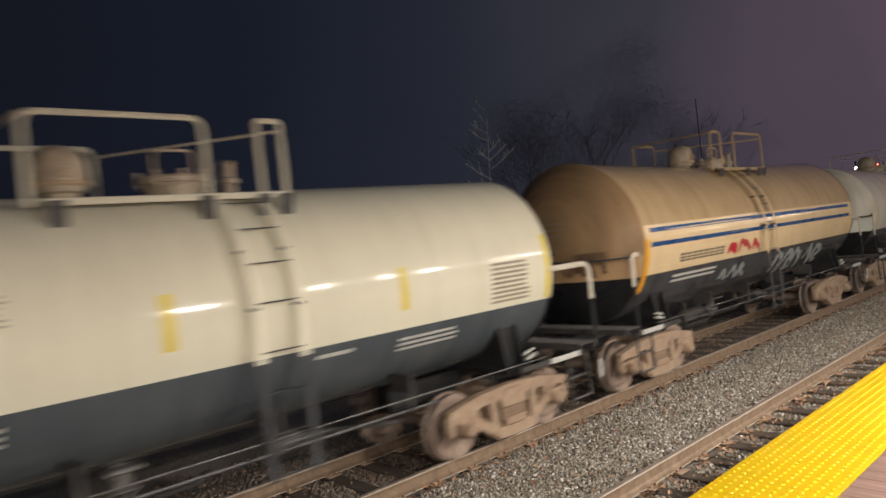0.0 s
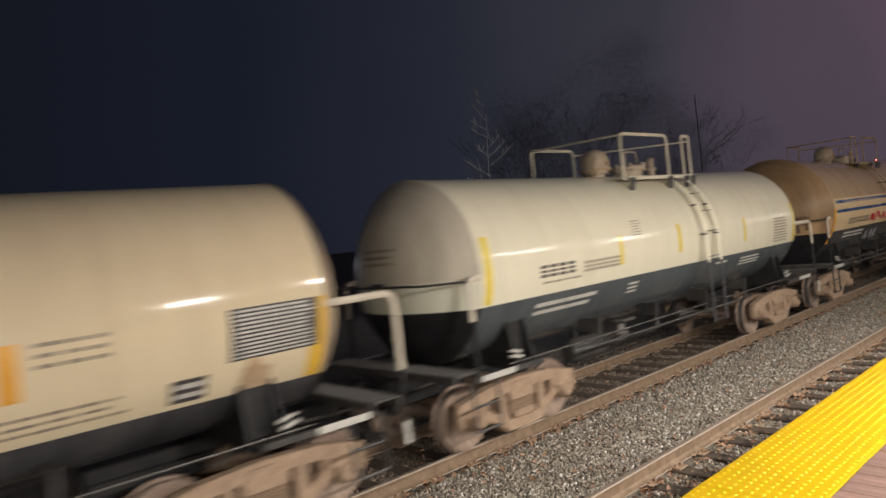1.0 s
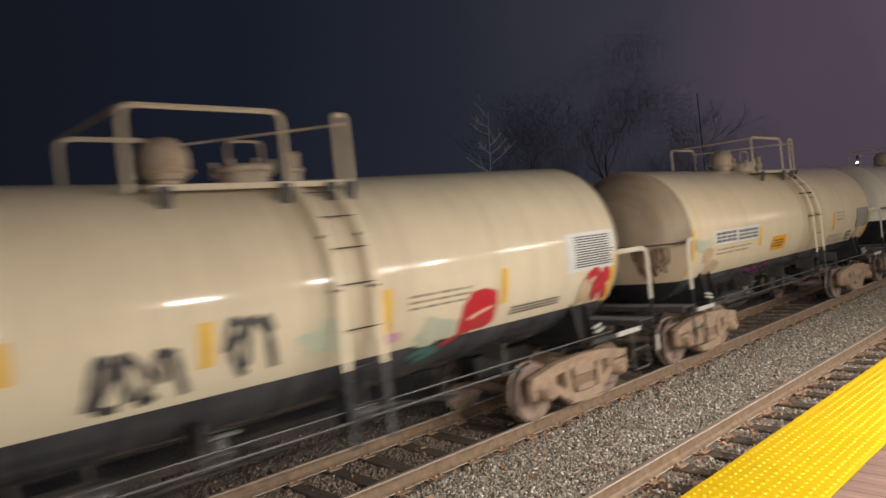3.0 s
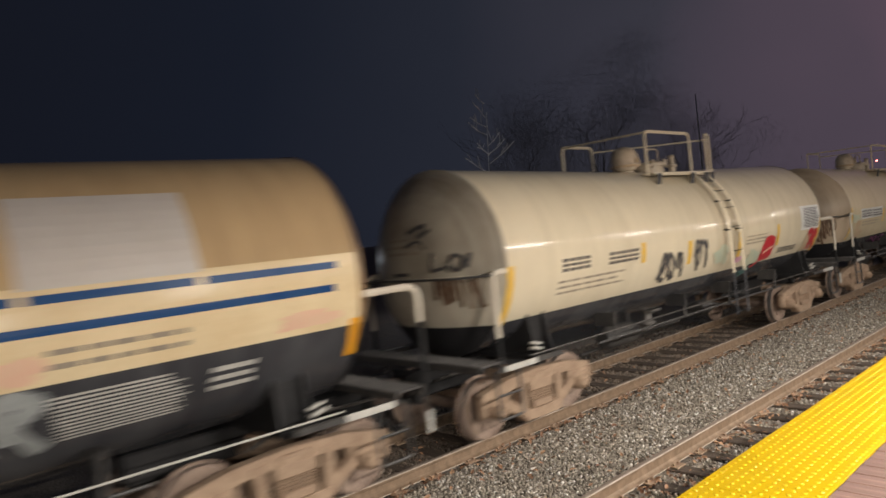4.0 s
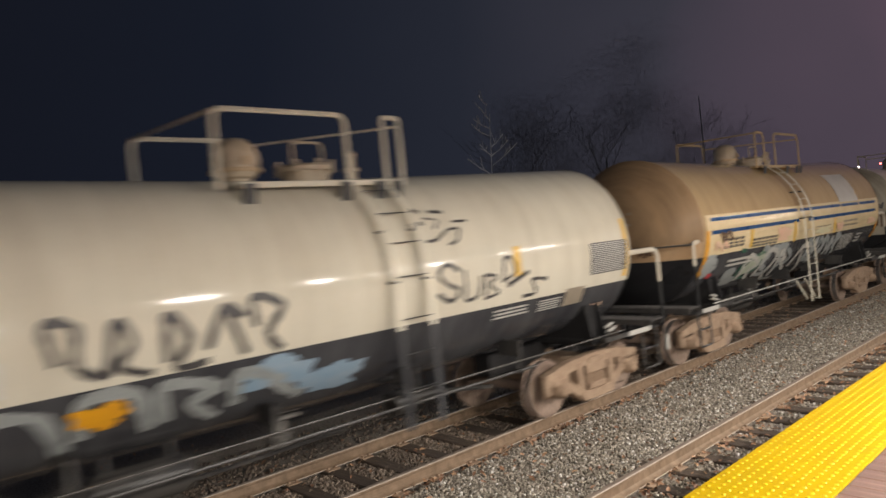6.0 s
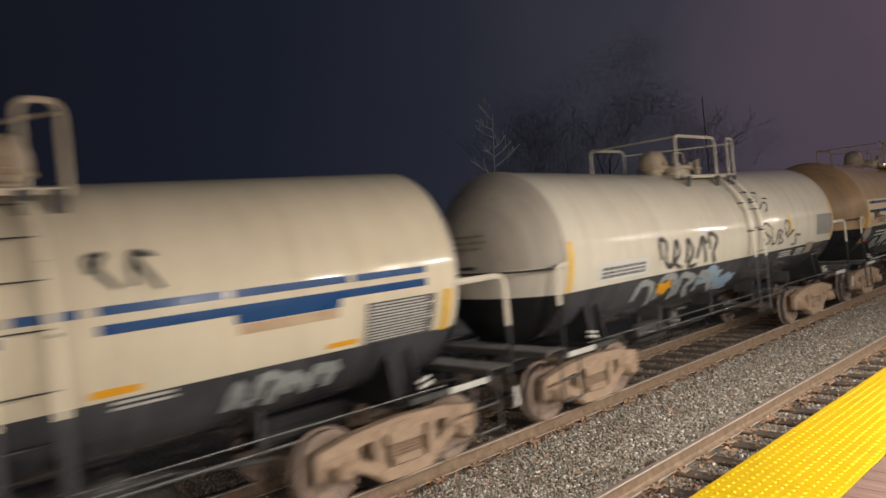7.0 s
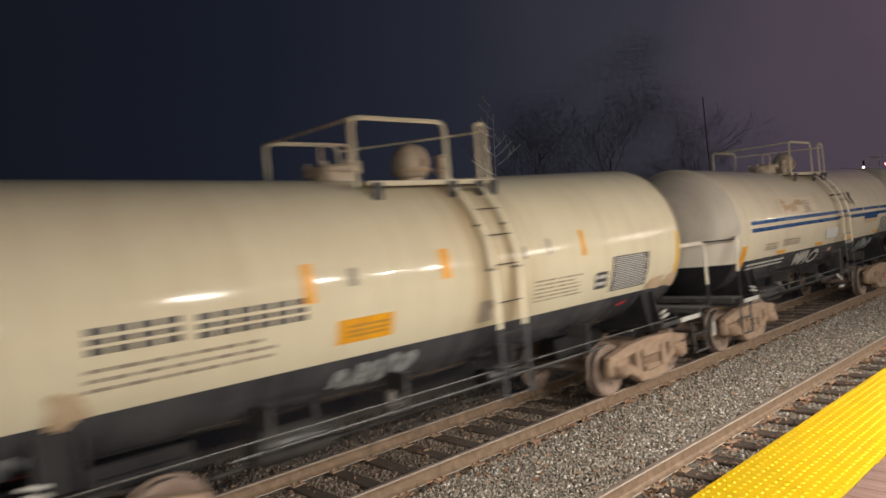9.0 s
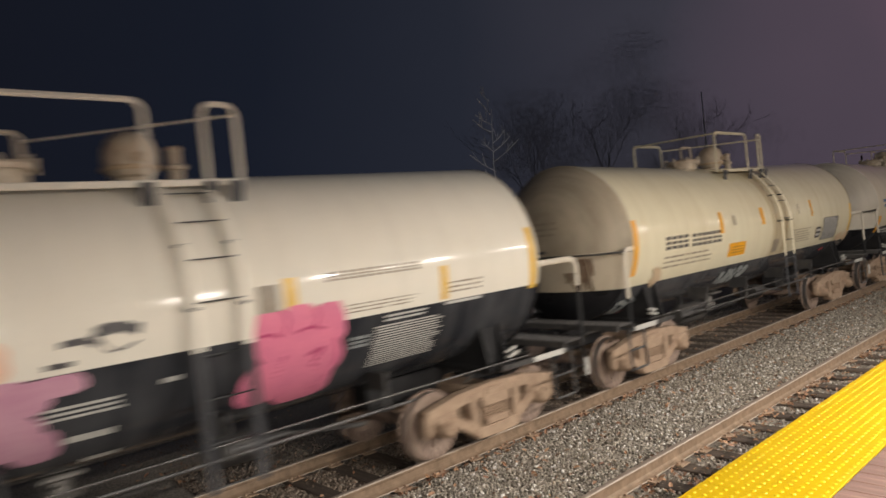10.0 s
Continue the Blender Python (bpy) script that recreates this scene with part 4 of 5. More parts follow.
SPECS = [
    dict(at=27.140, L=10.18, R=1.36, zc=2.31, line=1.80, seed=1, upper=WHITE, lower=DARK, ladder=0.6, walk=(-1.0, 1.1), rails=[(-1.2, 0.3), (0.9, 1.15)],
         far_rail=(-1.4, -0.1), valve=-0.5, manway=0.4, dirt=0.3, label="white tank car with a black belly and yellow tape",
         marks=[tape(-5.15, -5.05, -18, 16), tape(5.05, 5.15, -18, 16), ("lines", "notice_text", INK, -4.0, -2.6, -12, 2, 4), ("rect", "reflector_tape", YELLOW, -1.0, -0.9, -8, 10)]),
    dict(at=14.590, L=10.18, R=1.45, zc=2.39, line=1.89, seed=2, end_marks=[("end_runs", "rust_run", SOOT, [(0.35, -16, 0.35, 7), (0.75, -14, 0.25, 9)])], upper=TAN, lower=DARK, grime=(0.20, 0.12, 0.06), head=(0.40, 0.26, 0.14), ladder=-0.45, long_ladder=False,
         walk=(-1.1, 1.17), rails=[(-1.3, -0.86), (-0.25, 1.18)], far_rail=(-1.4, -0.5), valve=-0.95, manway=0.35, dirt=0.3, head_dirt=0.6,
         label="tan tank car with twin blue stripes and a dirty brown end",
         marks=[("rect", "band", plain("cream_band_paint", (0.78, 0.60, 0.36), (0.66, 0.48, 0.27), 0.17, 0.0, 2.0, 0.0, 0.2), -5.1, 5.15, -20, 13), stripe(-4.95, 4.8, 8, 11), stripe(-4.95, 4.8, -1.5, 1.5), tape(-5.14, -5.0, -34, 4, ORANGE),
                ("bars", "car_number", INK, -4.0, -2.3, -15, -9, 8), ("lines", "stencil", CHALK, -4.1, -2.3, -31, -23, 2), ("strokes", "graffiti", RED, scrawl(_r, -2.2, -0.7, -16, -8, 3, 0.10)),
                ("strokes", "graffiti", GREY_SPRAY, scrawl(_r, -2.2, -1.1, -40, -28, 3, 0.10)), ("strokes", "graffiti", GREY_SPRAY, scrawl(_r, 0.2, 3.4, -48, -26, 5, 0.14))]),
    dict(at=2.095, L=10.29, front=0.06, R=1.32, zc=2.31, line=1.86, seed=3, dip=0.04, upper=(0.76, 0.715, 0.555), lower=DARKGREY, ladder=0.82, walk=(-0.95, 1.37), rails=[(-1.05, 0.50), (1.08, 1.35)],
         far_rail=(-1.35, -0.06), valve=-0.62, manway=0.47, vent=1.02, dirt=0.10, head=(0.70, 0.65, 0.53), head_dirt=0.3, label="clean cream-white tank car with a dark grey belly and yellow tape",
         marks=[tape(-5.15, -5.02, -19, 20, LEMON), tape(-2.09, -2.0, -10, 10, LEMON), tape(-0.24, -0.13, -9, 13, LEMON), tape(2.40, 2.50, -10, 11, LEMON), tape(5.08, 5.18, -19, 20, LEMON),
                ("bars", "car_mark", INK, -4.08, -3.25, -9, -1.5, 4), ("bars", "car_number", FADED, -3.05, -2.1, -10, -3.0, 6), ("lines", "stencil", FADED, -4.0, -3.1, -14, -11, 1),
                ("lines", "stencil", CHALK, -4.08, -2.6, -35, -24, 2), ("lines", "stencil", FADED, -1.64, -1.34, 8, 20, 5), ("lines", "notice_text", FADED, 3.88, 4.62, -17, 7, 7),
                ("lines", "stencil", CHALK, 2.4, 3.38, -33, -24, 3), ("rect", "stencil", CHALK, 1.3, 1.75, -26, -24), ("lines", "stencil", CHALK, -1.75, -1.45, -34, -24, 3)]),
    dict(at=-10.445, L=10.15, R=1.32, zc=2.31, line=1.52, seed=4, dip=0.05, end_marks=[("end_runs", "rust_run", SOOT, [(0.62, -22, 0.20, 13), (0.90, -20, 0.10, 12)])], upper=(0.72, 0.61, 0.42), lower=DARK, ladder=0.72, walk=(-0.95, 1.12), rails=[(-1.2, 0.45), (0.95, 1.15)],
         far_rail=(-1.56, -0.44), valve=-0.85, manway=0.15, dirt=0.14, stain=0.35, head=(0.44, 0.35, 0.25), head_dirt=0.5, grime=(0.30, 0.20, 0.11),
         label="cream tank car with rust-streaked sides and a dirty end",
         marks=[tape(-5.15, -5.03, -34, 5), tape(4.95, 5.15, -37, 2), tape(2.15, 2.28, -18, 2, ORANGE), tape(-2.28, -2.14, -18, -1),
                ("rect", "notice_plate", PLATE, -4.3, -2.3, -10.5, 2), ("bars", "car_mark", INK, -4.22, -3.35, -8.5, 0, 4), ("bars", "car_number", INK, -3.25, -2.35, -9.0, -0.5, 6), ("lines", "stencil", FADED, -4.15, -2.6, -20, -13, 2),
                ("rect", "placard", ORANGE, -1.57, -0.84, -26, -12), ("lines", "placard_text", SOOT, -1.5, -0.92, -23, -15, 3), ("rect", "notice_plate", INK, 3.98, 4.92, -20, 2),
                ("lines", "notice_text", CHALK, 4.02, 4.90, -19.5, 1.5, 9), ("lines", "stencil", FADED, 2.4, 2.95, -9, 2, 3), ("rect", "notice_plate", INK, 3.43, 3.75, -34, -23), ("lines", "notice_text", CHALK, 3.46, 3.74, -33, -24, 2),
                ("lines", "stencil", FADED, 2.0, 3.1, -33, -23, 3), ("blobs", "rust_patch", RUST, [(-4.5, -17, 0.18, 7), (-4.25, -30, 0.25, 9), (4.25, -30, 0.16, 9)]), ("blobs", "graffiti", GREEN_SPRAY, [(-4.75, -8, 0.3, 5)]),
                ("strokes", "graffiti", plain("violet_spray_paint", (0.14, 0.03, 0.10), (0.25, 0.06, 0.18), 0.4), scrawl(_r, -2.6, -1.1, -50, -40, 3, 0.08))]),
    dict(at=-23.710, L=11.38, R=1.36, zc=2.31, line=1.55, seed=5, end_marks=[("end_runs", "rust_run", SOOT, [(0.80, -20, 0.26, 13)]), ("end_strokes", "graffiti", INK, [([(0.55, 8), (0.52, -2), (0.72, -1)], 0.05), ([(0.85, 6), (0.78, 0), (0.9, -3), (0.97, 3), (0.85, 6)], 0.05), ([(1.05, 6), (1.0, -2)], 0.05), ([(0.1, 20), (0.4, 24), (0.3, 17), (0.5, 21)], 0.05), ([(0.05, 12), (0.3, 15), (0.42, 10)], 0.04)])], upper=(0.71, 0.62, 0.45), lower=DARK, ladder=0.72, walk=(-1.05, 1.18), rails=[(-1.25, 0.38), (1.05, 1.2)],
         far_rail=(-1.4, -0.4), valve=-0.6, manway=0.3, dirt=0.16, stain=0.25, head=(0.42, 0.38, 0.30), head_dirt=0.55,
         label="cream tank car tagged with red graffiti on its flank",
         marks=[tape(-5.75, -5.62, -38, 0), tape(5.62, 5.76, -36, 0), ("rect", "notice_plate", PLATE, 4.40, 5.58, -10, 14), ("lines", "notice_text", INK, 4.60, 5.55, -8, 12, 10),
                ("bars", "car_mark", INK, -4.6, -3.9, -8.5, -0.5, 4), ("bars", "car_number", INK, -3.43, -2.58, -9, -1, 5), ("lines", "stencil", FADED, -4.65, -2.9, -24, -13, 3), tape(-2.50, -2.38, -12, 2), tape(-0.95, -0.82, -20, -2),
                ("strokes", "graffiti", INK, scrawl(_r, -1.9, -1.05, -29, -10, 3, 0.09)), ("strokes", "graffiti", INK, scrawl(_r, -0.75, -0.25, -26, -4, 2, 0.08)), tape(3.02, 3.14, -20, 0),
                ("bubbles", "graffiti", RED, [(2.66, -21, 0.33, 12.5), (2.48, -27, 0.18, 7)]), ("strokes", "graffiti", RED, [([(2.42, -30), (2.28, -35), (2.1, -38)], 0.07)]), ("strokes", "graffiti", PINK_PALE, [([(2.46, -25), (2.66, -22), (2.86, -20)], 0.05)]), ("blobs", "graffiti", GREEN_SPRAY, [(1.95, -28, 0.34, 8), (0.4, -18, 0.3, 8)]), ("strokes", "graffiti", plain("teal_spray_paint", (0.05, 0.13, 0.12), (0.10, 0.20, 0.18), 0.4), [([(1.6, -42), (1.8, -39), (2.05, -40), (1.75, -46)], 0.12)]), ("lines", "stencil", FADED, 1.48, 2.45, -14.5, -5.5, 3), tape(1.10, 1.22, -23, -1), ("bubbles", "graffiti", ROSE, [(1.22, -25.5, 0.17, 3)]),
                ("bars", "stencil", INK, 3.25, 4.30, -28, -23, 7), ("strokes", "graffiti", RED, scrawl(_r, 4.95, 5.5, -34, -12, 2, 0.13)), ("blobs", "rust_patch", RUST, [(4.9, -24, 0.15, 9)])]),
    dict(at=-36.965, L=10.31, R=1.45, zc=2.39, line=1.97, seed=6, end_marks=[("end_runs", "rust_run", SOOT, [(0.45, -14, 0.3, 5)])], upper=TAN, lower=DARK, grime=(0.22, 0.13, 0.07), head=(0.42, 0.28, 0.16), head_dirt=0.65, ladder=-0.50, long_ladder=True, side_rail=CHALK,
         walk=(-1.1, 1.17), rails=[(-1.32, -0.86), (-0.26, 1.19)], far_rail=(-1.6, -0.3), valve=-0.96, manway=0.35, dirt=0.25, stain=0.25,
         label="tan tank car, twin blue stripes, silver graffiti on black belly",
         marks=[("rect", "band", plain("pale_band_paint", (0.80, 0.66, 0.42), (0.68, 0.52, 0.30), 0.17, 0.0, 2.0, 0.0, 0.2), -5.1, 5.15, -17, 13.5)] + blue_bands +
               [("rect", "primer_patch", SILVER_PATCH, 2.05, 3.45, 12.5, 46), tape(-5.14, -5.02, -36, 2, ORANGE), tape(1.50, 1.63, -17, -3), tape(-1.05, -0.93, -18, 0), tape(-3.28, -3.16, -16, -1), tape(5.0, 5.12, -32, -14, ORANGE),
                ("bars", "car_number", INK, -4.5, -3.55, -13, -5.5, 4), ("bars", "car_number", INK, -3.2, -1.95, -16, -9, 6), ("lines", "stencil", FADED, 2.2, 3.4, -14, -5, 2),
                ("lines", "stencil", FADED, 0.25, 1.40, -15, -7, 3), ("blobs", "graffiti", PINK_PALE, [(-1.6, -9, 0.35, 6), (1.95, -11, 0.25, 4), (4.5, -11, 0.35, 3.5)]), ("blobs", "graffiti", plain("washed_green_spray_paint", (0.62, 0.60, 0.40), (0.70, 0.60, 0.38), 0.4), [(0.8, -12, 0.5, 3.5)]),
                ("strokes", "graffiti", plain("dark_green_spray_paint", (0.02, 0.09, 0.055), (0.04, 0.14, 0.09), 0.4), [([(-3.34, -45), (-2.9, -45), (-2.5, -36), (-2.25, -22)], 0.09), ([(-3.34, -44), (-3.3, -32), (-2.8, -25), (-2.3, -20)], 0.09), ([(-3.6, -17), (-3.4, -18)], 0.10)]),
                ("strokes", "graffiti", plain("mint_spray_paint", (0.44, 0.47, 0.35), (0.34, 0.38, 0.30), 0.4), [([(-3.2, -40), (-2.95, -35), (-2.72, -31), (-2.42, -23)], 0.26), ([(-3.25, -40), (-2.8, -39)], 0.14)]),
                ("bubbles", "graffiti", GREY_SPRAY, [(-3.75, -38, 0.26, 7), (-3.6, -46, 0.3, 6)]),
                ("strokes", "graffiti", GREY_SPRAY, [([(-2.5, -18), (-2.15, -24), (-2.3, -34), (-2.0, -42)], 0.16), ([(-2.1, -20), (-1.75, -21), (-1.7, -32), (-1.95, -46), (-2.4, -45)], 0.13), ([(-1.7, -20), (-1.3, -21), (-1.55, -32), (-1.2, -36), (-1.5, -44)], 0.15), ([(-1.6, -56), (-1.04, -58), (-0.85, -49)], 0.10), ([(-1.2, -24), (-0.9, -32), (-1.1, -42)], 0.13)]), ("strokes", "graffiti", GREY_SPRAY, scrawl(_r, -0.1, 2.2, -42, -20, 6, 0.15)), ("strokes", "graffiti", CHALK, scrawl(_r, -3.4, 0.2, -56, -24, 4, 0.12)),
                ("lines", "stencil", CHALK, -4.1, -2.9, -30, -22, 2), ("lines", "notice_text", CHALK, 2.28, 3.35, -40, -21, 9, -0.1), ("lines", "stencil", CHALK, 3.5, 3.95, -34, -22, 3),
                ("blobs", "graffiti", GREY_SPRAY, [(-4.84, -29, 0.26, 6), (-4.84, -21, 0.25, 5)]), ("strokes", "graffiti", SOOT, scrawl(_r, -4.6, -4.1, -9, 0, 2, 0.06)), ("strokes", "graffiti", PINK_PALE, scrawl(_r, -4.75, -4.2, -14, -8, 2, 0.08)), ("blobs", "graffiti", RED, [(-4.68, -34, 0.09, 2.5)])]),
    dict(at=-49.755, L=10.53, R=1.36, zc=2.31, line=1.845, seed=7, upper=(0.70, 0.65, 0.53), lower=DARK, ladder=0.72, walk=(-0.95, 1.12), rails=[(-1.15, 0.42), (0.96, 1.2)],
         far_rail=(-1.4, -0.2), valve=-0.55, manway=0.35, dirt=0.18, head=(0.60, 0.55, 0.46), head_dirt=0.35, label="white tank car with black scrawled graffiti and a black belly",
         marks=[tape(-5.33, -5.2, -20, 12), tape(5.2, 5.32, -17, 22), tape(2.54, 2.66, -5, 12), ("rect", "notice_plate", INK, 4.22, 5.16, -12, 8), ("lines", "notice_text", CHALK, 4.25, 5.14, -11.5, 7.5, 12),
                ("strokes", "graffiti", INK, [([(1.53, 3), (1.34, 7), (1.2, 2), (1.33, -3), (1.51, -7), (1.38, -12), (1.16, -7)], 0.055), ([(1.62, 3), (1.62, -7), (1.65, -13), (1.85, -11), (1.9, -1)], 0.045),
                    ([(1.98, -1), (1.99, -13)], 0.05), ([(1.98, -1), (2.16, -3), (2.06, -7), (2.21, -12), (1.97, -14)], 0.045), ([(2.3, -7), (2.34, 5), (2.47, 6), (2.52, -2), (2.32, -6)], 0.045), ([(2.39, -9), (2.8, -3)], 0.07), ([(2.71, -17), (2.97, -16), (2.88, -8), (3.19, -9)], 0.05)]),
                ("strokes", "graffiti", INK, [([(0.97, 29), (1.16, 30)], 0.06), ([(1.11, 20), (1.27, 20), (1.51, 25), (1.68, 25), (1.61, 19), (1.47, 17)], 0.035), ([(1.64, 29.7), (1.87, 29.6)], 0.035), ([(1.34, 37), (1.55, 36)], 0.05), ([(1.08, 39), (1.19, 37)], 0.06), ([(1.2, 33), (1.4, 31), (1.3, 26)], 0.025)]), ("lines", "stencil", CHALK, 2.2, 2.9, -29, -22, 3), ("lines", "stencil", CHALK, 3.1, 3.6, -30, -22, 4),
                ("rect", "notice_plate", FADED, 3.68, 4.12, -30, -18), ("rect", "stencil", PINK_PALE, 4.5, 4.78, -38, -34), ("blobs", "graffiti", plain("pale_blue_spray_paint", (0.22, 0.34, 0.45), (0.35, 0.42, 0.48), 0.4), [(-0.9, -30, 0.4, 8), (-0.2, -40, 0.4, 9)]),
                ("rect", "notice_plate", PLATE, -4.6, -3.2, -17, -5), ("bars", "car_mark", INK, -4.5, -3.3, -15, -8, 7), ("strokes", "graffiti", INK, scrawl(_r, -2.9, -0.8, -18, 4, 5, 0.08)), ("strokes", "graffiti", GREY_SPRAY, scrawl(_r, -3.4, -0.6, -48, -24, 4, 0.13)), ("blobs", "graffiti", ORANGE, [(-2.5, -32, 0.22, 6)])]),
    dict(at=-62.330, L=10.20, R=1.36, zc=2.31, line=1.735, seed=8, swing_step=0.04, upper=(0.71, 0.63, 0.47), lower=DARK, ladder=0.55, walk=(-1.08, 1.08), rails=[(-1.08, 0.28), (0.80, 1.12)],
         far_rail=(-1.42, -0.17), valve=0.76, manway=-0.55, valve_r=0.26, vent=0.2, dirt=0.16, stain=0.3, head=(0.60, 0.55, 0.46), head_dirt=0.3, label="cream tank car with twin blue stripes and orange reflector tabs",
         marks=[stripe(-4.68, 0.42, 6.0, 9.4), stripe(0.52, 1.0, 6.0, 9.2), stripe(1.12, 2.2, 6.0, 9.2), stripe(2.28, 3.55, 5.8, 9.0), stripe(3.62, 4.60, 5.6, 8.8), stripe(-4.66, 0.42, -0.4, 3.0), stripe(1.12, 4.6, -0.8, 2.8),
                ("rect", "primer_patch", BLUE, 2.28, 3.42, -4.5, 0), ("rect", "rust_patch", RUST, 2.3, 3.4, -9, -4.8), tape(-5.05, -4.83, -32, -11, ORANGE), tape(-3.28, -2.8, -24, -21, ORANGE), tape(-1.08, -0.66, -23.5, -20.5, ORANGE), tape(1.03, 1.42, -23, -20, ORANGE), tape(3.28, 3.66, -23, -20.5, ORANGE),
                ("rect", "rust_patch", plain("stain_patch", (0.62, 0.50, 0.36), (0.74, 0.64, 0.48), 0.4, 0.0, 2.0, 0.0), -3.05, -1.0, 13, 28), ("blobs", "rust_patch", RUST, [(-2.75, 18, 0.22, 3), (-2.35, 17, 0.2, 4), (-2.0, 22, 0.3, 3), (-2.85, 24, 0.12, 3), (-1.55, 15, 0.1, 3)]), ("lines", "notice_text", FADED, -1.8, -1.35, 11, 24, 6),
                ("rect", "notice_plate", INK, 3.75, 4.72, -25, -5), ("lines", "notice_text", CHALK, 3.78, 4.7, -24.5, -5.5, 10), tape(4.85, 4.98, -26, -4), ("bars", "car_number", FADED, -3.08, -2.15, -17, -11, 6), ("bars", "car_mark", FADED, -3.95, -3.35, -18, -12, 4),
                ("rect", "primer_patch", PLATE, -0.55, 0.25, -18, -8), ("lines", "stencil", CHALK, -4.6, -2.6, -36, -28, 2), ("lines", "stencil", CHALK, 1.2, 1.75, -30, -25, 2),
                ("strokes", "graffiti", CHALK, scrawl(_r, -2.1, -1.3, -44, -28, 4, 0.09) + [([(-1.2, -38), (-1.05, -30), (-0.8, -30), (-0.72, -38), (-0.95, -43), (-1.2, -38)], 0.07)]),
                ("strokes", "graffiti", GREY_SPRAY, scrawl(_r, 2.2, 3.45, -46, -30, 4, 0.12)), ("strokes", "graffiti", INK, scrawl(_r, 1.05, 1.65, 14, 28, 2, 0.05)), ("rect", "reflector_tape", PINK_PALE, -0.12, 0.08, -33, -29)]),
    dict(at=-74.895, L=10.41, front=-0.03, R=1.36, zc=2.31, line=1.63, seed=9, end_marks=[("end_runs", "rust_run", SOOT, [(0.70, -22, 0.15, 12), (0.5, -26, 0.12, 7)])], upper=(0.70, 0.635, 0.455), lower=DARK, ladder=0.55, walk=(-1.03, 1.08), rails=[(-1.2, 0.26), (0.84, 1.0)],
         far_rail=(-1.4, -0.27), valve=0.35, manway=-0.95, vent=0.75, dirt=0.16, stain=0.55, head=(0.50, 0.43, 0.32), head_dirt=0.5, grime=(0.34, 0.22, 0.10), label="cream tank car with brown streaks below its hatch and orange placard",
         marks=[tape(-5.27, -5.13, -22, 17, ORANGE), tape(5.18, 5.3, -24, 10), ("bars", "car_mark", INK, -4.3, -3.5, -7, 2.5, 4), ("bars", "car_number", INK, -3.4, -2.26, -7.5, 2, 6), ("lines", "stencil", FADED, -4.3, -2.6, -22, -11, 3),
                ("rect", "placard", ORANGE, -1.92, -1.2, -22, -10.5), ("lines", "placard_text", plain("brown_stencil_paint", (0.45, 0.22, 0.03), (0.5, 0.28, 0.05), 0.5), -1.8, -1.25, -20, -13, 3), tape(-2.3, -2.17, -1, 16, ORANGE), tape(-0.46, -0.30, 1, 16, ORANGE), tape(2.27, 2.37, 2, 18, ORANGE), ("rect", "stencil", FADED, 1.52, 1.58, 6, 15), ("rect", "stencil", FADED, 1.0, 1.06, 5, 12), ("strokes", "graffiti", RED, [([(3.45, -39), (3.7, -37)], 0.06)]), ("rect", "stencil", FADED, -1.75, -1.65, 4, 12),
                ("lines", "stencil", FADED, 1.2, 2.3, -22, -8, 5), ("rect", "notice_plate", INK, 3.03, 4.04, -25, -1.5), ("lines", "notice_text", CHALK, 3.06, 4.02, -24.5, -2, 14), ("rect", "notice_plate", INK, 2.60, 2.90, -21, -10), ("lines", "notice_text", CHALK, 2.62, 2.88, -20, -11, 2),
                ("strokes", "graffiti", GREY_SPRAY, scrawl(_r, -1.85, -0.75, -52, -36, 5, 0.09)), ("blobs", "rust_patch", RUST, [(-4.45, -26, 0.15, 8), (4.4, -26, 0.25, 5), (4.9, -26, 0.2, 6)]), ("rect", "graffiti", FADED, 0.15, 0.4, -26, -14), ("strokes", "graffiti", RED, [([(-4.75, -62), (-4.5, -56), (-4.4, -60)], 0.12)]), ("strokes", "graffiti", GREY_SPRAY, scrawl(_r, -5.2, -4.6, -62, -44, 2, 0.10))]),
    dict(at=-87.810, L=10.62, R=1.36, zc=2.31, line=2.0, seed=10, dip=0.06, upper=(0.77, 0.72, 0.61), lower=(0.020, 0.021, 0.025), ladder=0.80, walk=(-0.95, 1.37), rails=[(-1.0, 0.50), (1.06, 1.40)],
         far_rail=(-1.3, -0.2), valve=0.62, manway=-0.6, vent=1.0, dirt=0.08, head=(0.6, 0.55, 0.45), head_dirt=0.3, label="white tank car with pink graffiti across its black belly",
         marks=[tape(-5.2, -5.08, -15, 20), tape(5.12, 5.24, -15, 20), tape(1.49, 1.62, -5, 9), tape(3.52, 3.63, -12, 5), ("bars", "car_mark", FADED, 1.96, 3.23, 5, 9, 11), ("lines", "stencil", FADED, 2.2, 3.2, -11, -6, 3), ("lines", "stencil", FADED, 3.66, 4.2, -10, -3, 3), ("rect", "stencil", CHALK, 3.6, 4.2, -15, -13.5),
                ("lines", "notice_text", CHALK, 2.58, 3.58, -43, -19, 13, 0.0), ("lines", "stencil", CHALK, 2.7, 3.3, -18, -14, 2), ("bubbles", "graffiti", PINK, [(1.33, -14, 0.20, 12), (1.64, -14, 0.22, 12), (1.97, -14, 0.22, 11), (1.70, -30, 0.50, 15), (1.30, -38, 0.30, 13), (1.78, -42, 0.36, 15)]),
                ("strokes", "graffiti", DEEP_PINK, [([(1.15, -14), (1.28, -13), (1.43, -15)], 0.03), ([(1.58, -14.5), (1.75, -13), (1.92, -15)], 0.03), ([(1.45, -3.5), (1.50, -9), (1.46, -14)], 0.025), ([(1.80, -4), (1.84, -9), (1.80, -13)], 0.025), ([(2.06, -20), (2.12, -30), (2.04, -40), (1.9, -48)], 0.03),
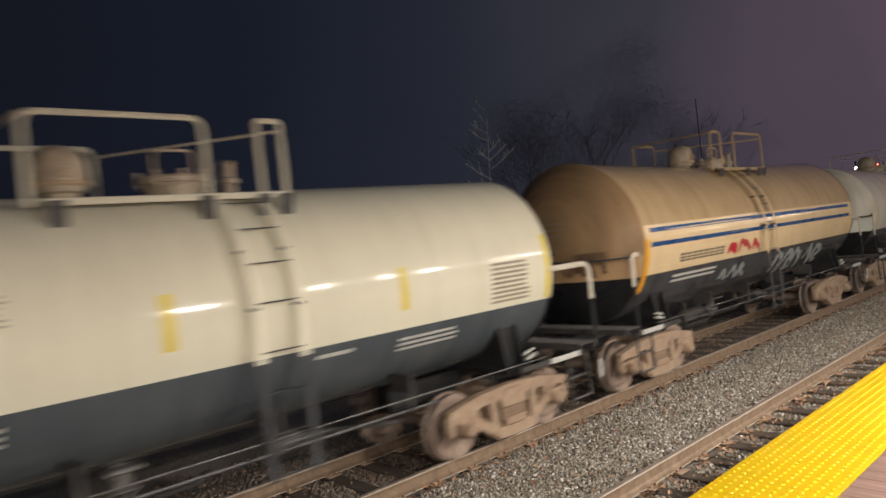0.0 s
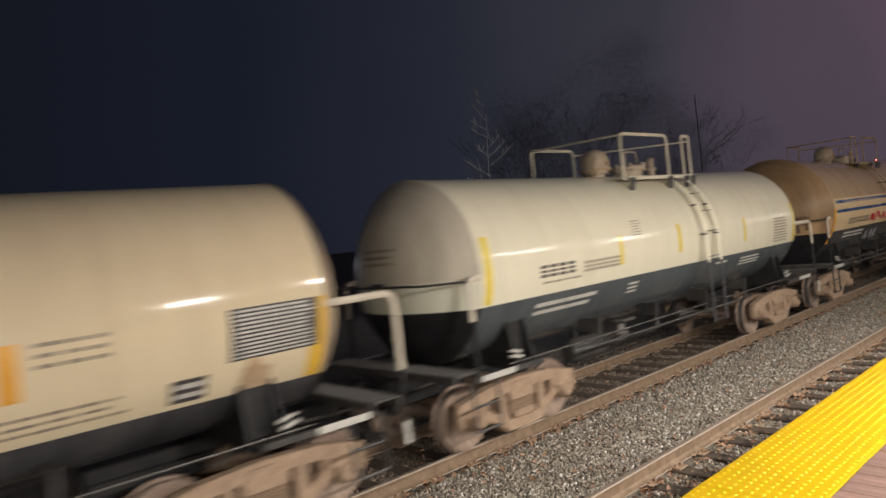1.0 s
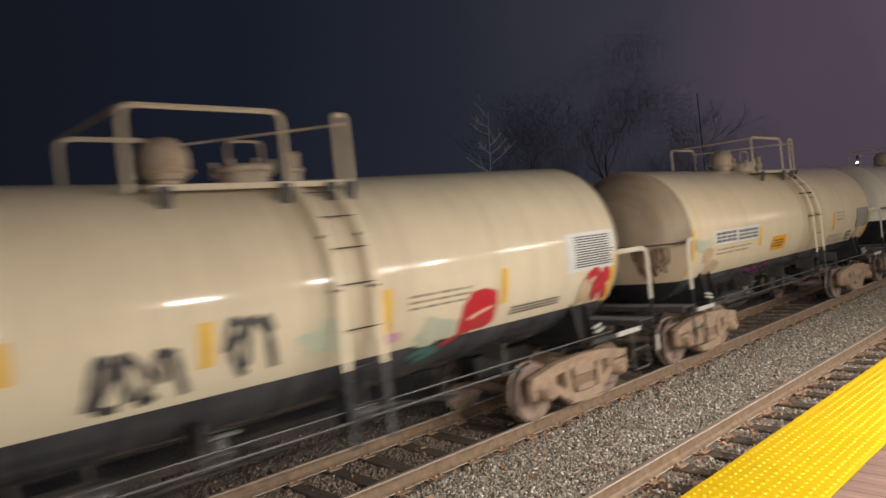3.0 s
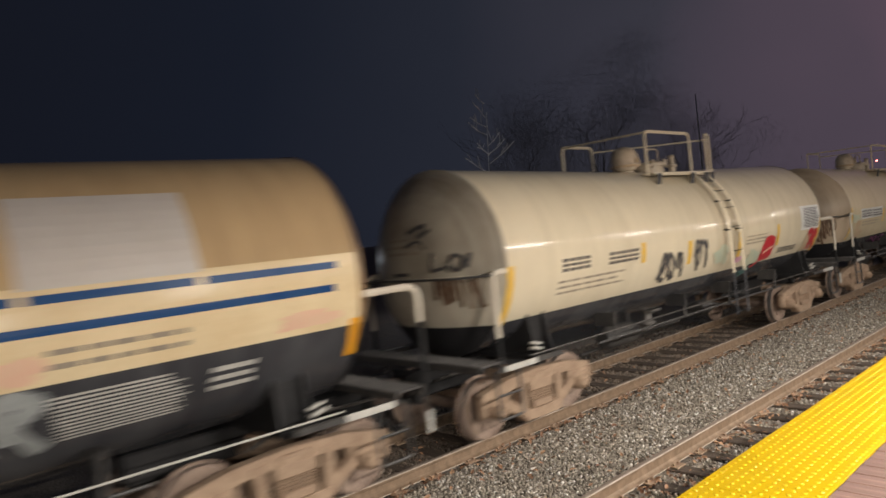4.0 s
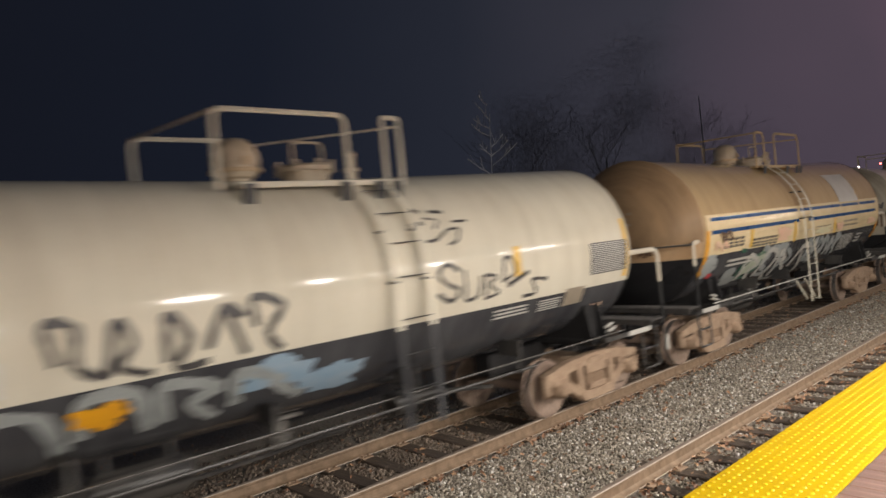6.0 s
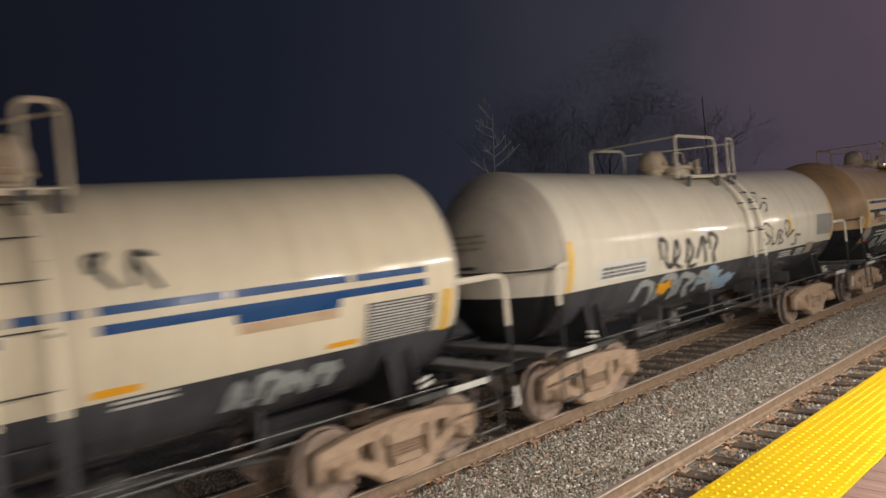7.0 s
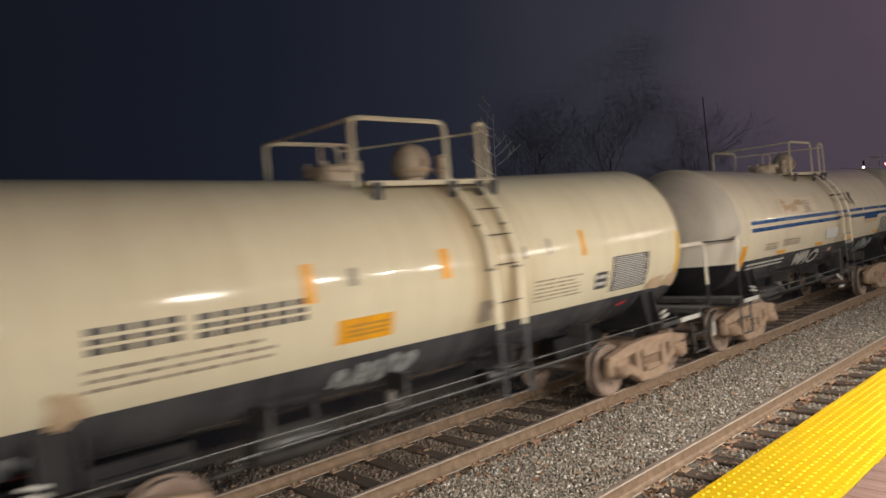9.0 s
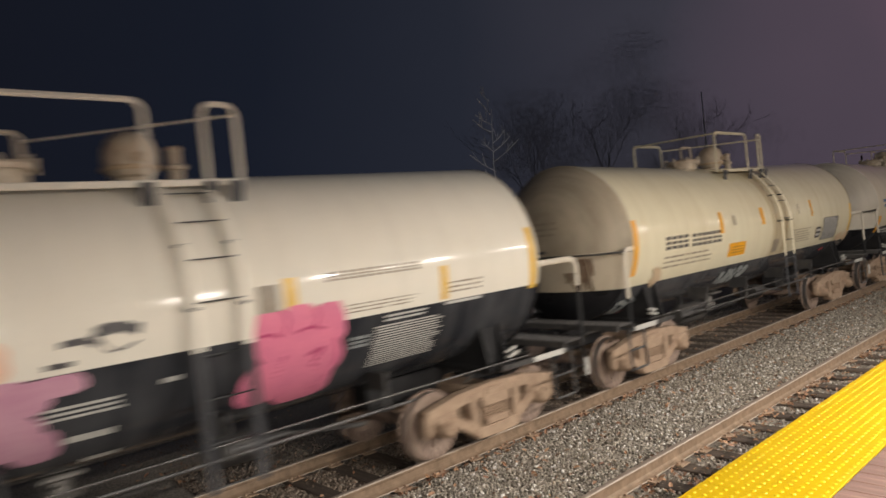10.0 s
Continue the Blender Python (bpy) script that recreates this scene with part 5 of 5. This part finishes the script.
                    ([(1.2, -24), (1.12, -34), (1.28, -44)], 0.03), ([(1.48, -24), (1.42, -36), (1.55, -48)], 0.03), ([(1.75, -26), (1.92, -24), (1.82, -31), (1.95, -36)], 0.04)]),
                ("bubbles", "graffiti", ROSE, [(-0.95, -20, 0.40, 8), (-0.52, -17, 0.24, 4), (-0.92, -34, 0.32, 12), (-0.66, -42, 0.18, 9)]), ("bubbles", "graffiti", PINK_PALE, [(-0.98, -6, 0.17, 7)]), ("strokes", "graffiti", INK, [([(-0.47, -3.4), (-0.3, -3), (-0.2, -5)], 0.06), ([(-0.21, -1), (-0.05, 0), (0.13, -2)], 0.09), ([(-0.24, -1), (-0.1, -8), (0.1, -6)], 0.02), ([(-0.58, -10), (-0.4, -10)], 0.05)]), ("rect", "stencil", FADED, 1.2, 1.42, -4, 7),
                ("lines", "stencil", CHALK, -0.62, 0.0, -31, -24.5, 3), ("rect", "stencil", CHALK, -0.46, -0.08, -42.5, -39), ("rect", "stencil", CHALK, -0.28, 0.0, -59, -55.5), ("rect", "stencil", CHALK, 0.3, 0.45, -24, -22), ("bars", "graffiti", GREY_SPRAY, 2.25, 2.5, -28, -22, 2)]),
]

# ---------- trackside and distance ----------
BARK = plain("grey_bark", (0.16, 0.135, 0.11), (0.28, 0.25, 0.21), 0.9, 0.0, 5.0, 0.4)


# Bark in a lit and an unlit tone; the lamp light is in the colour.
PALE_BARK = plain("pale_lit_bark", (0.80, 0.79, 0.78), (0.66, 0.65, 0.64), 0.3, 0.0, 5.0, 0.3)
DARK_BARK = plain("dark_unlit_bark", (0.075, 0.072, 0.075), (0.12, 0.11, 0.11), 0.9, 0.0, 5.0, 0.3)


def bare_tree(x, y, height, seed, label, spread=0.55, levels=5, lean=0.0, bark=None, crown=None):
    """A leafless tree: tapered trunk, forking limbs and fine twigs."""
    rng, bark = random.Random(seed), bark or BARK
    tree = new("tree")
    tree.matrix_basis = pose(x, y, -0.55)
    tagged(tree, label, "tree")
    trunk, limbs, twigs = bmesh.new(), bmesh.new(), bmesh.new()

    def grow(bm, p, d, length, r, level):
        pts, q = [p], p
        for _ in range(3):
            d = (d + Vector((rng.uniform(-1, 1), rng.uniform(-1, 1), rng.uniform(-0.4, 0.7))) * 0.16).normalized()
            q = q + d * length / 3
            pts.append(q)
        n = 7 if level < 2 else 3
        rings = []
        for i, c in enumerate(pts):
            rr = r * (1 - 0.5 * i / 3)
            u = d.orthogonal().normalized()
            w = d.cross(u)
            rings.append([bm.verts.new(c + (u * math.cos(6.28318 * k / n) + w * math.sin(6.28318 * k / n)) * rr) for k in range(n)])
        for a, b in zip(rings, rings[1:]):
            for k in range(n):
                bm.faces.new((a[k], a[(k + 1) % n], b[(k + 1) % n], b[k]))
        if level >= levels:
            return
        kids = rng.randint(3, 4) if level < 4 else rng.randint(2, 4)
        for i in range(kids):
            t = rng.uniform(0.35, 1.0) if i else 1.0
            j = min(2, int(t * 3))
            base = pts[j].lerp(pts[j + 1], t * 3 - j)
            nd = (d + Vector((rng.uniform(-1, 1), rng.uniform(-1, 1), rng.uniform(-0.3, 0.6))) * (spread + 0.25)).normalized()
            grow(limbs if level < 2 else twigs, base, nd, length * rng.uniform(0.55, 0.8), max(0.005, r * 0.46), level + 1)

    grow(trunk, Vector((0, 0, 0)), Vector((lean, 0, 1)), height * 0.36, height * 0.009, 0)
    part("trunk", trunk, bark, tree)
    part("limb_fork", limbs, bark, tree)["kind"] = "stuff"
    part("twig_spray", twigs, bark, tree)["kind"] = "stuff"
    if crown:
        # a haze of twig ends, thin slivers in uneven clumps
        n, width, low, high = crown
        rc = np.random.default_rng(seed)
        hubs = np.stack([rc.normal(0, width * 0.27, 46), rc.normal(0, width * 0.27, 46), low + (high - low) * rc.beta(1.5, 1.9, 46)], 1)
        hubs[:, :2] *= (1.15 - 0.75 * ((hubs[:, 2:3] - low) / (high - low)))
        c = hubs[rc.integers(0, 46, n)] + rc.normal(0, 1, (n, 3)) * (width * 0.10, width * 0.10, (high - low) * 0.06)
        d = rc.normal(0, 1, (n, 3)) + (0, 0, 0.6)
        d *= rc.uniform(0.18, 0.6, (n, 1)) / np.linalg.norm(d, axis=1, keepdims=True)
        w = np.cross(d, rc.normal(0, 1, (n, 3)))
        w *= rc.uniform(0.0007, 0.0018, (n, 1)) / np.linalg.norm(w, axis=1, keepdims=True)
        me = bpy.data.meshes.new("crown")
        me.from_pydata(np.stack([c - w, c + w, c + d], 1).reshape(-1, 3).tolist(), [], [(3 * q, 3 * q + 1, 3 * q + 2) for q in range(n)])
        me.materials.append(bark)
        put("crown", me, tree)["kind"] = "stuff"
    return tree


def sapling(x, y, height, label):
    """A thin leafless young tree with short angled twigs."""
    rng = random.Random(4)
    tree = new("tree")
    tree.matrix_basis = pose(x, y, -0.55, 0, 0, 47)
    tagged(tree, label, "tree")
    bm = bmesh.new()
    tube(bm, [(0, 0, 0), (0.05, 0, height * 0.4), (-0.06, 0.03, height * 0.7), (0.04, 0, height * 0.93)], 0.009, 5)
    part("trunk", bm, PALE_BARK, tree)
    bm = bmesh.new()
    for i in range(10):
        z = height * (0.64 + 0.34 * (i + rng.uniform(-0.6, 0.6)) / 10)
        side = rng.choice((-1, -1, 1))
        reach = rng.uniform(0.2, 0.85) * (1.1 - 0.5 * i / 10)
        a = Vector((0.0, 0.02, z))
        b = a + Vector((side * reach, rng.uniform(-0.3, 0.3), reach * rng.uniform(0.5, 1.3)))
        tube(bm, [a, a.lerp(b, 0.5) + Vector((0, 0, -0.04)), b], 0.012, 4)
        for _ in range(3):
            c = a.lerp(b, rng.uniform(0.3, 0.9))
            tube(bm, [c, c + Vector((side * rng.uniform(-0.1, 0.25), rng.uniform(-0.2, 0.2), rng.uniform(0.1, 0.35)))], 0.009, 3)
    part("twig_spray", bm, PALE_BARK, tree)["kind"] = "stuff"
    return tree


COLD = glow("cold_lamp_glass", (0.75, 0.85, 1.0), 30)
BLUEGLOW = glow("blue_lamp_glass", (0.12, 0.22, 1.0), 9)
TEAL = glow("teal_sign_glass", (0.1, 0.8, 0.75), 7)
REDGLOW = glow("red_lamp_glass", (1.0, 0.06, 0.05), 25)
WARM = glow("warm_lamp_glass", (1.0, 0.62, 0.40), 22)


SIGNAL = glow("signal_lens_glass", (1.0, 0.80, 0.78), 30)


def street_lamp(x, y, z, mat, r, label):
    """A post with a short arm and a small lit lantern."""
    lamp = new("street_lamp")
    lamp.matrix_basis = pose(x, y, -0.5)
    tagged(lamp, label, "street lamp")
    bm = bmesh.new()
    tube(bm, [(0, 0, 0), (0, 0, z + 0.45), (0.05, 0, z + 0.62), (0.4, 0, z + 0.68)], 0.05, 8)
    box(bm, (0.5, 0, z + 0.66), (0.5, 0.22, 0.10), 0.03)
    part("post", bm, BLACK, lamp)
    bm = bmesh.new()
    lathe(bm, [(0, -r), (r * 0.7, -r * 0.7), (r, 0), (r * 0.7, r * 0.7), (0, r)], 12, "Z", (0.5, 0, z + 0.56 - r * 0.4))
    part("lantern", bm, mat, lamp)
    return lamp


def signal_mast(x, y, lights, height):
    mast = new("railway_signal")
    mast.matrix_basis = pose(x, y, -0.5)
    tagged(mast, "lit railway signal on a dark mast down the line", "railway signal")
    bm = bmesh.new()
    tube(bm, [(0, 0, 0), (0, 0, height)], 0.08, 8)
    part("mast", bm, BLACK, mast)
    for dx, z, r, mat in lights:
        bm = bmesh.new()
        lathe(bm, [(0, -0.16), (r * 0.8, -0.14), (r, -0.10), (r, 0)], 12, "Y", (dx, -0.05, z))
        part("lens", bm, mat, mast)
    return mast


def utility_pole(x, y, height):
    pole = new("utility_pole")
    pole.matrix_basis = pose(x, y, -0.5)
    tagged(pole, "dark wooden utility pole standing behind the train", "utility pole")
    bm = bmesh.new()
    lathe(bm, [(0.085, 0), (0.035, height), (0, height + 0.02)], 10)
    # The pale tone stands in for mist veiling the pole.
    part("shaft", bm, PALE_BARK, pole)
    return pole


def parked_car(x, y, turn, mat):
    """A small saloon far off in the dark car park."""
    car = new("parked_car")
    car.matrix_basis = pose(x, y, -0.5, 0, 0, turn)
    tagged(car, "grey parked car in the unlit lot beyond the tracks", "car")
    bm = bmesh.new()
    prism(bm, [(-2.1, 0.35), (2.1, 0.35), (2.15, 0.75), (1.1, 0.92), (0.5, 1.38), (-0.9, 1.42), (-1.6, 0.98), (-2.15, 0.9)], -0.85, 0.85)
    part("body", bm, mat, car)
    for wx in (-0.8, 0.8):
        for wy in (-1.3, 1.35):
            bm = bmesh.new()
            lathe(bm, [(0, -0.1), (0.25, -0.1), (0.31, -0.06), (0.31, 0.06), (0.25, 0.1), (0, 0.1)], 16, "X", (wx, wy, 0.31))
            part("wheel", bm, BLACK, car)
    for wx in (-0.6, 0.6):
        bm = bmesh.new()
        box(bm, (wx, 2.12, 0.66), (0.3, 0.08, 0.12), 0.02)
        part("headlight", bm, PLATE, car)


for spec in SPECS:
    tank_car(spec)

sapling(-6.5, 14.6, 7.5, "slender bare sapling coloured pale for its lamplit twigs")
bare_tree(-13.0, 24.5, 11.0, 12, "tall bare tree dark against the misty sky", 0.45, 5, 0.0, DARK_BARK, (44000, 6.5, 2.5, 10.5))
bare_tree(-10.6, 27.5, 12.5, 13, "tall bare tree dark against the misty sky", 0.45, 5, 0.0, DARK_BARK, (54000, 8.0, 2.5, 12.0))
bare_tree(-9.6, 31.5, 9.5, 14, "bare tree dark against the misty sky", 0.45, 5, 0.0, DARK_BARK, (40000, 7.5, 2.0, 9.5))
utility_pole(-14.2, 43.6, 11.2)
signal_mast(-11.9, 67.6, [(0.0, 6.0, 0.075, SIGNAL), (-0.15, 5.5, 0.06, REDGLOW), (1.7, 6.05, 0.07, REDGLOW)], 6.6)
street_lamp(-47.9, 13.3, 1.5, COLD, 0.09, "small cold street lamp far across the dark lot")
street_lamp(-15.1, 8.6, 2.8, COLD, 0.035, "small cold street lamp standing behind the tracks")
street_lamp(-9.3, 15.6, 3.1, COLD, 0.05, "small cold street lamp beside a bare tree")
street_lamp(-41.7, 20.2, 1.6, WARM, 0.12, "small warm orange lamp far across the dark lot")
street_lamp(-42.0, 17.6, 0.9, COLD, 0.09, "low cold lamp far across the dark lot")
street_lamp(-20.0, 6.0, -0.3, TEAL, 0.10, "low teal sign lamp across the dark lot")
rl = random.Random(5)
for i in range(32):
    street_lamp(-18 - rl.uniform(0, 5), 3.5 + rl.uniform(0, 1.3) + (1.9 if i > 22 else 0.0), rl.uniform(-0.35, 0.45), (BLUEGLOW, COLD, BLUEGLOW)[i % 3], rl.uniform(0.03, 0.085), "tiny blue-white lot light beyond the tracks")
for lx, ly, lz, watts, col in ((-14.6, 8.6, 2.80, 60, (0.86, 0.92, 1.0)), (-8.8, 15.6, 3.1, 190, (0.82, 0.90, 1.0)), (-20.0, 5.0, 1.6, 5, (0.45, 0.5, 1.0)), (-33.0, 9.5, 3.0, 12, (0.85, 0.9, 1.0)), (-43.0, 18.0, 3.2, 12, (1.0, 0.9, 0.85))):
    data = bpy.data.lights.new("lot_light", "POINT")
    data.energy, data.shadow_soft_size, data.color = watts, 0.05, col
    new("lot_light", data).location = (lx, ly, lz)
parked_car(-22.0, 6.6, 80, GALV)
parked_car(-23.0, 9.6, 84, DUST)

# ---------- rails, ties, plates ----------
k = Mat("brown_rail_steel")
side = k.mix(k.span(k.noise(7, 4), 0.3, 0.7), (0.17, 0.115, 0.072), (0.30, 0.21, 0.138))
RAIL = k.done(side, 0.6, 0.1)
RAILTOP = plain("worn_rail_head", (0.22, 0.17, 0.135), (0.33, 0.265, 0.215), 0.55, 0.1, 4.0, 0.05)
# Paler steel: rubbed head corners, and the lit edge line painted along the foot.
RAIL_GLINT = plain("rubbed_edge_glint_steel", (0.40, 0.33, 0.26), (0.52, 0.44, 0.36), 0.6, 0.0, 9.0, 0.0)


def rail(name, x, label):
    """A flat-bottomed rail with foot, web and rounded head."""
    bm = bmesh.new()
    half = [(0.072, -0.175), (0.070, -0.166), (0.030, -0.148), (0.010, -0.130), (0.009, -0.055), (0.034, -0.040), (0.037, -0.012), (0.030, -0.002), (0.012, 0.0)]
    sec = half + [(-a, b) for a, b in half[::-1]]
    ends = [[bm.verts.new((a, y, b)) for a, b in sec] for y in (-8, 80)]
    for i in range(len(sec)):
        j = (i + 1) % len(sec)
        f = bm.faces.new((ends[0][i], ends[0][j], ends[1][j], ends[1][i]))
        if sec[i][1] > -0.011 and sec[j][1] > -0.011:
            f.material_index = 1
        elif min(sec[i][1], sec[j][1]) > -0.013 or (abs(sec[i][0]) > 0.069 and abs(sec[j][0]) > 0.069 and sec[i][0] * sec[j][0] > 0):
            f.material_index = 2
    ob = new(name, mesh_of(name, bm, [RAIL, RAILTOP, RAIL_GLINT]))
    ob.location.x = x
    return tagged(ob, label, "rail", kind="structure")


for x, lab in ((0.755, "running rail under the train, brown with a worn top"), (-0.755, "running rail under the train, brown with a worn top"),
               (NEAR_TRACK - 0.755, "brown running rail of the empty track"), (NEAR_TRACK + 0.755, "brown running rail of the empty track")):
    rail("rail", x, lab)

k = Mat("weathered_tie_timber")
g = k.noise(1.2, 5, (3.0, 40.0, 40.0))
tw = k.mix(k.span(g, 0.3, 0.7), (0.04, 0.030, 0.023), (0.16, 0.118, 0.086))
tw = k.mix(k.math("MULTIPLY", k.rand(), 0.5), tw, (0.05, 0.038, 0.03))
k.bump(g, 0.6)
TIMBER = k.done(tw, 0.75)
tie_me = solid("tie", (2.55, 0.225, 0.17), 0.012, TIMBER)
bm = bmesh.new()
box(bm, (0, 0, 0.006), (0.34, 0.19, 0.016), 0.004)
for dx in (-0.095, 0.095):
    for dy in (-0.05, 0.055):
        box(bm, (dx, dy, 0.024), (0.035, 0.028, 0.03), 0.006)
plate_me = mesh_of("tie_plate", bm, DUST)
rt = random.Random(21)
for cx, who in ((0.0, "train_track"), (NEAR_TRACK, "empty_track")):
    track = new("track_ties")
    tagged(track, "weathered timber ties bedded in ballast under the rails", "railway ties", kind="structure")
    for i in range(72):
        y = -2.0 + 0.60 * i + rt.uniform(-0.03, 0.03)
        t = put("tie", tie_me, track, pose(cx + rt.uniform(-0.03, 0.03), y, TIE_Z - 0.085 + rt.uniform(-0.008, 0.004), 0, 0, rt.uniform(-1.0, 1.0)))
        for s in (0.755, -0.755):
            put("tie_plate", plate_me, track, pose(cx + s, y, TIE_Z + 0.002))

# ---------- platform surface ----------
tact_me = tactile_mesh()
for i in range(32):
    put("tactile_panel", tact_me, platform, pose(P_EDGE, -6.32 + 1.22 * i, P_TOP - 0.02))
plank_me = solid("deck_board", (7.9, 0.132, 0.04), 0.006, DECK)
for i in range(190):
    put("deck_board", plank_me, platform, pose(P_EDGE + 0.615 + 3.95, -6.0 + 0.14 * i, P_TOP - 0.022 + rt.uniform(-0.002, 0.002)))

# ---------- loose stones and leaves ----------
k = Mat("grey_ballast_stone")
isl = k.island()
stone = k.mix(isl, (0.10, 0.084, 0.064), (0.60, 0.53, 0.43))
stone = k.mix(k.math("GREATER_THAN", isl, 0.93), stone, (0.86, 0.82, 0.76))
stone = k.mix(k.span(k.noise(60, 3), 0.35, 0.7, 0.0, 0.5), stone, (0.09, 0.075, 0.06))
stone = k.mix(k.span(k.noise(1.1, 4), 0.45, 0.75, 0.0, 0.32), stone, (0.20, 0.155, 0.105))
STONE = k.done(stone, 0.7)
k = Mat("oily_ballast_stone")
dirty = k.mix(k.island(), (0.10, 0.074, 0.055), (0.34, 0.265, 0.20))
GRIMY = k.done(k.mix(k.span(k.noise(1.3, 3), 0.35, 0.7, 0.0, 0.7), dirty, (0.07, 0.052, 0.040)), 0.6)
k = Mat("brown_dead_leaf")
LEAF = k.done(k.mix(k.island(), (0.20, 0.095, 0.055), (0.50, 0.30, 0.17)), 0.6)


def scatter_stones(name, n, xs, ys, size, label, seed, power=1.7, mat=None):
    """Angular crushed stones, thicker on the ground where the bed lies near."""
    rg = np.random.default_rng(seed)
    base = np.array([(-1, -1, -.7), (1, -1, -.7), (1, 1, -.7), (-1, 1, -.7), (-1, -1, .7), (1, -1, .7), (1, 1, .7), (-1, 1, .7)], float)
    x = rg.uniform(xs[0], xs[1], n)
    y = ys[0] + (ys[1] - ys[0]) * rg.random(n) ** power
    z = np.array([bed_height(a, b) for a, b in zip(x, y)])
    v = base[None] * rg.uniform(0.55, 1.15, (n, 8, 3))
    s = rg.uniform(size[0], size[1], (n, 1, 1)) * rg.uniform(0.7, 1.2, (n, 1, 3))
    v = v * s
    q = rg.normal(size=(n, 4))
    q /= np.linalg.norm(q, axis=1, keepdims=True)
    a, b, c, d = q.T
    rot = np.stack([1 - 2 * (c * c + d * d), 2 * (b * c - a * d), 2 * (b * d + a * c), 2 * (b * c + a * d), 1 - 2 * (b * b + d * d), 2 * (c * d - a * b), 2 * (b * d - a * c), 2 * (c * d + a * b), 1 - 2 * (b * b + c * c)], 1).reshape(n, 3, 3)
    v = np.einsum("nij,nkj->nki", rot, v) + np.stack([x, y, z + s[:, 0, 0] * 0.35], 1)[:, None]
    f = np.array([(0, 3, 2, 1), (4, 5, 6, 7), (0, 1, 5, 4), (1, 2, 6, 5), (2, 3, 7, 6), (3, 0, 4, 7)])
    faces = (f[None] + 8 * np.arange(n)[:, None, None]).reshape(-1, 4)
    me = bpy.data.meshes.new(name)
    me.vertices.add(n * 8)
    me.vertices.foreach_set("co", v.reshape(-1))
    me.loops.add(len(faces) * 4)
    me.loops.foreach_set("vertex_index", faces.reshape(-1).astype(np.int32))
    me.polygons.add(len(faces))
    me.polygons.foreach_set("loop_start", np.arange(0, len(faces) * 4, 4, dtype=np.int32))
    me.update(calc_edges=True)
    me.validate()
    me.materials.append(mat or STONE)
    return tagged(new(name, me), label, "ballast", kind="stuff")


scatter_stones("ballast_stones", 82000, (0.86, 2.93), (2.0, 34.0), (0.009, 0.021), "grey crushed stone between the two tracks", 1)
scatter_stones("ballast_stones", 24000, (-0.70, 0.66), (2.0, 30.0), (0.010, 0.024), "dirty brown crushed stone between the rails", 2, 1.7, GRIMY)
scatter_stones("ballast_stones", 26000, (3.12, 5.30), (2.0, 30.0), (0.010, 0.020), "grey crushed stone beside the platform", 3)
scatter_stones("ballast_stones", 5000, (-2.6, -0.80), (3.0, 30.0), (0.014, 0.028), "dirty brown crushed stone beyond the train", 4, 1.7, GRIMY)

rg = random.Random(31)
bm = bmesh.new()
for i in range(3400):
    zone = rg.random()
    if zone < 0.22:
        x = rg.uniform(-4.5, 0.6)
    elif zone < 0.42:
        x = rg.gauss(0.95, 0.10)
    elif zone < 0.80:
        x = rg.uniform(3.12, 4.4) if rg.random() < 0.6 else rg.gauss(3.2, 0.08)
    else:
        x = rg.uniform(0.9, 2.9)
    y = 2.5 + 25 * rg.random() ** 1.5
    m = Matrix.Translation((x, y, bed_height(x, y) + rg.uniform(0.03, 0.06))) @ Euler((rg.uniform(-0.6, 0.6), rg.uniform(-0.6, 0.6), rg.uniform(0, 6.3))).to_matrix().to_4x4()
    s = rg.uniform(0.022, 0.045)
    vs = [bm.verts.new(m @ Vector(p)) for p in ((-s, 0, 0), (-s * 0.3, s * 0.55, s * 0.25), (s * 0.5, s * 0.45, s * 0.2), (s * 1.2, 0, 0.0), (s * 0.5, -s * 0.45, s * 0.25), (-s * 0.3, -s * 0.55, s * 0.2))]
    bm.faces.new((vs[0], vs[1], vs[2], vs[3]))
    bm.faces.new((vs[0], vs[3], vs[4], vs[5]))
tagged(new("fallen_leaves", mesh_of("fallen_leaves", bm, LEAF)), "brown dead leaves caught along the rails", "leaves", kind="stuff")


# ---------- what moves ----------
def motions():
    """The train runs along the far track at a steady speed; its wheels roll."""
    for car, y0 in CARS:
        walk(car, [(t * 0.5, pose(0, y0 + SPEED * t * 0.5, 0)) for t in range(21)])
    turn = math.degrees(SPEED / 0.42)
    for ws, y in WHEELSETS:
        walk(ws, [(k / 15, pose(0, y, 0.42) @ Matrix.Rotation(radians(-turn * k / 15), 4, "X")) for k in range(151)])


motions()
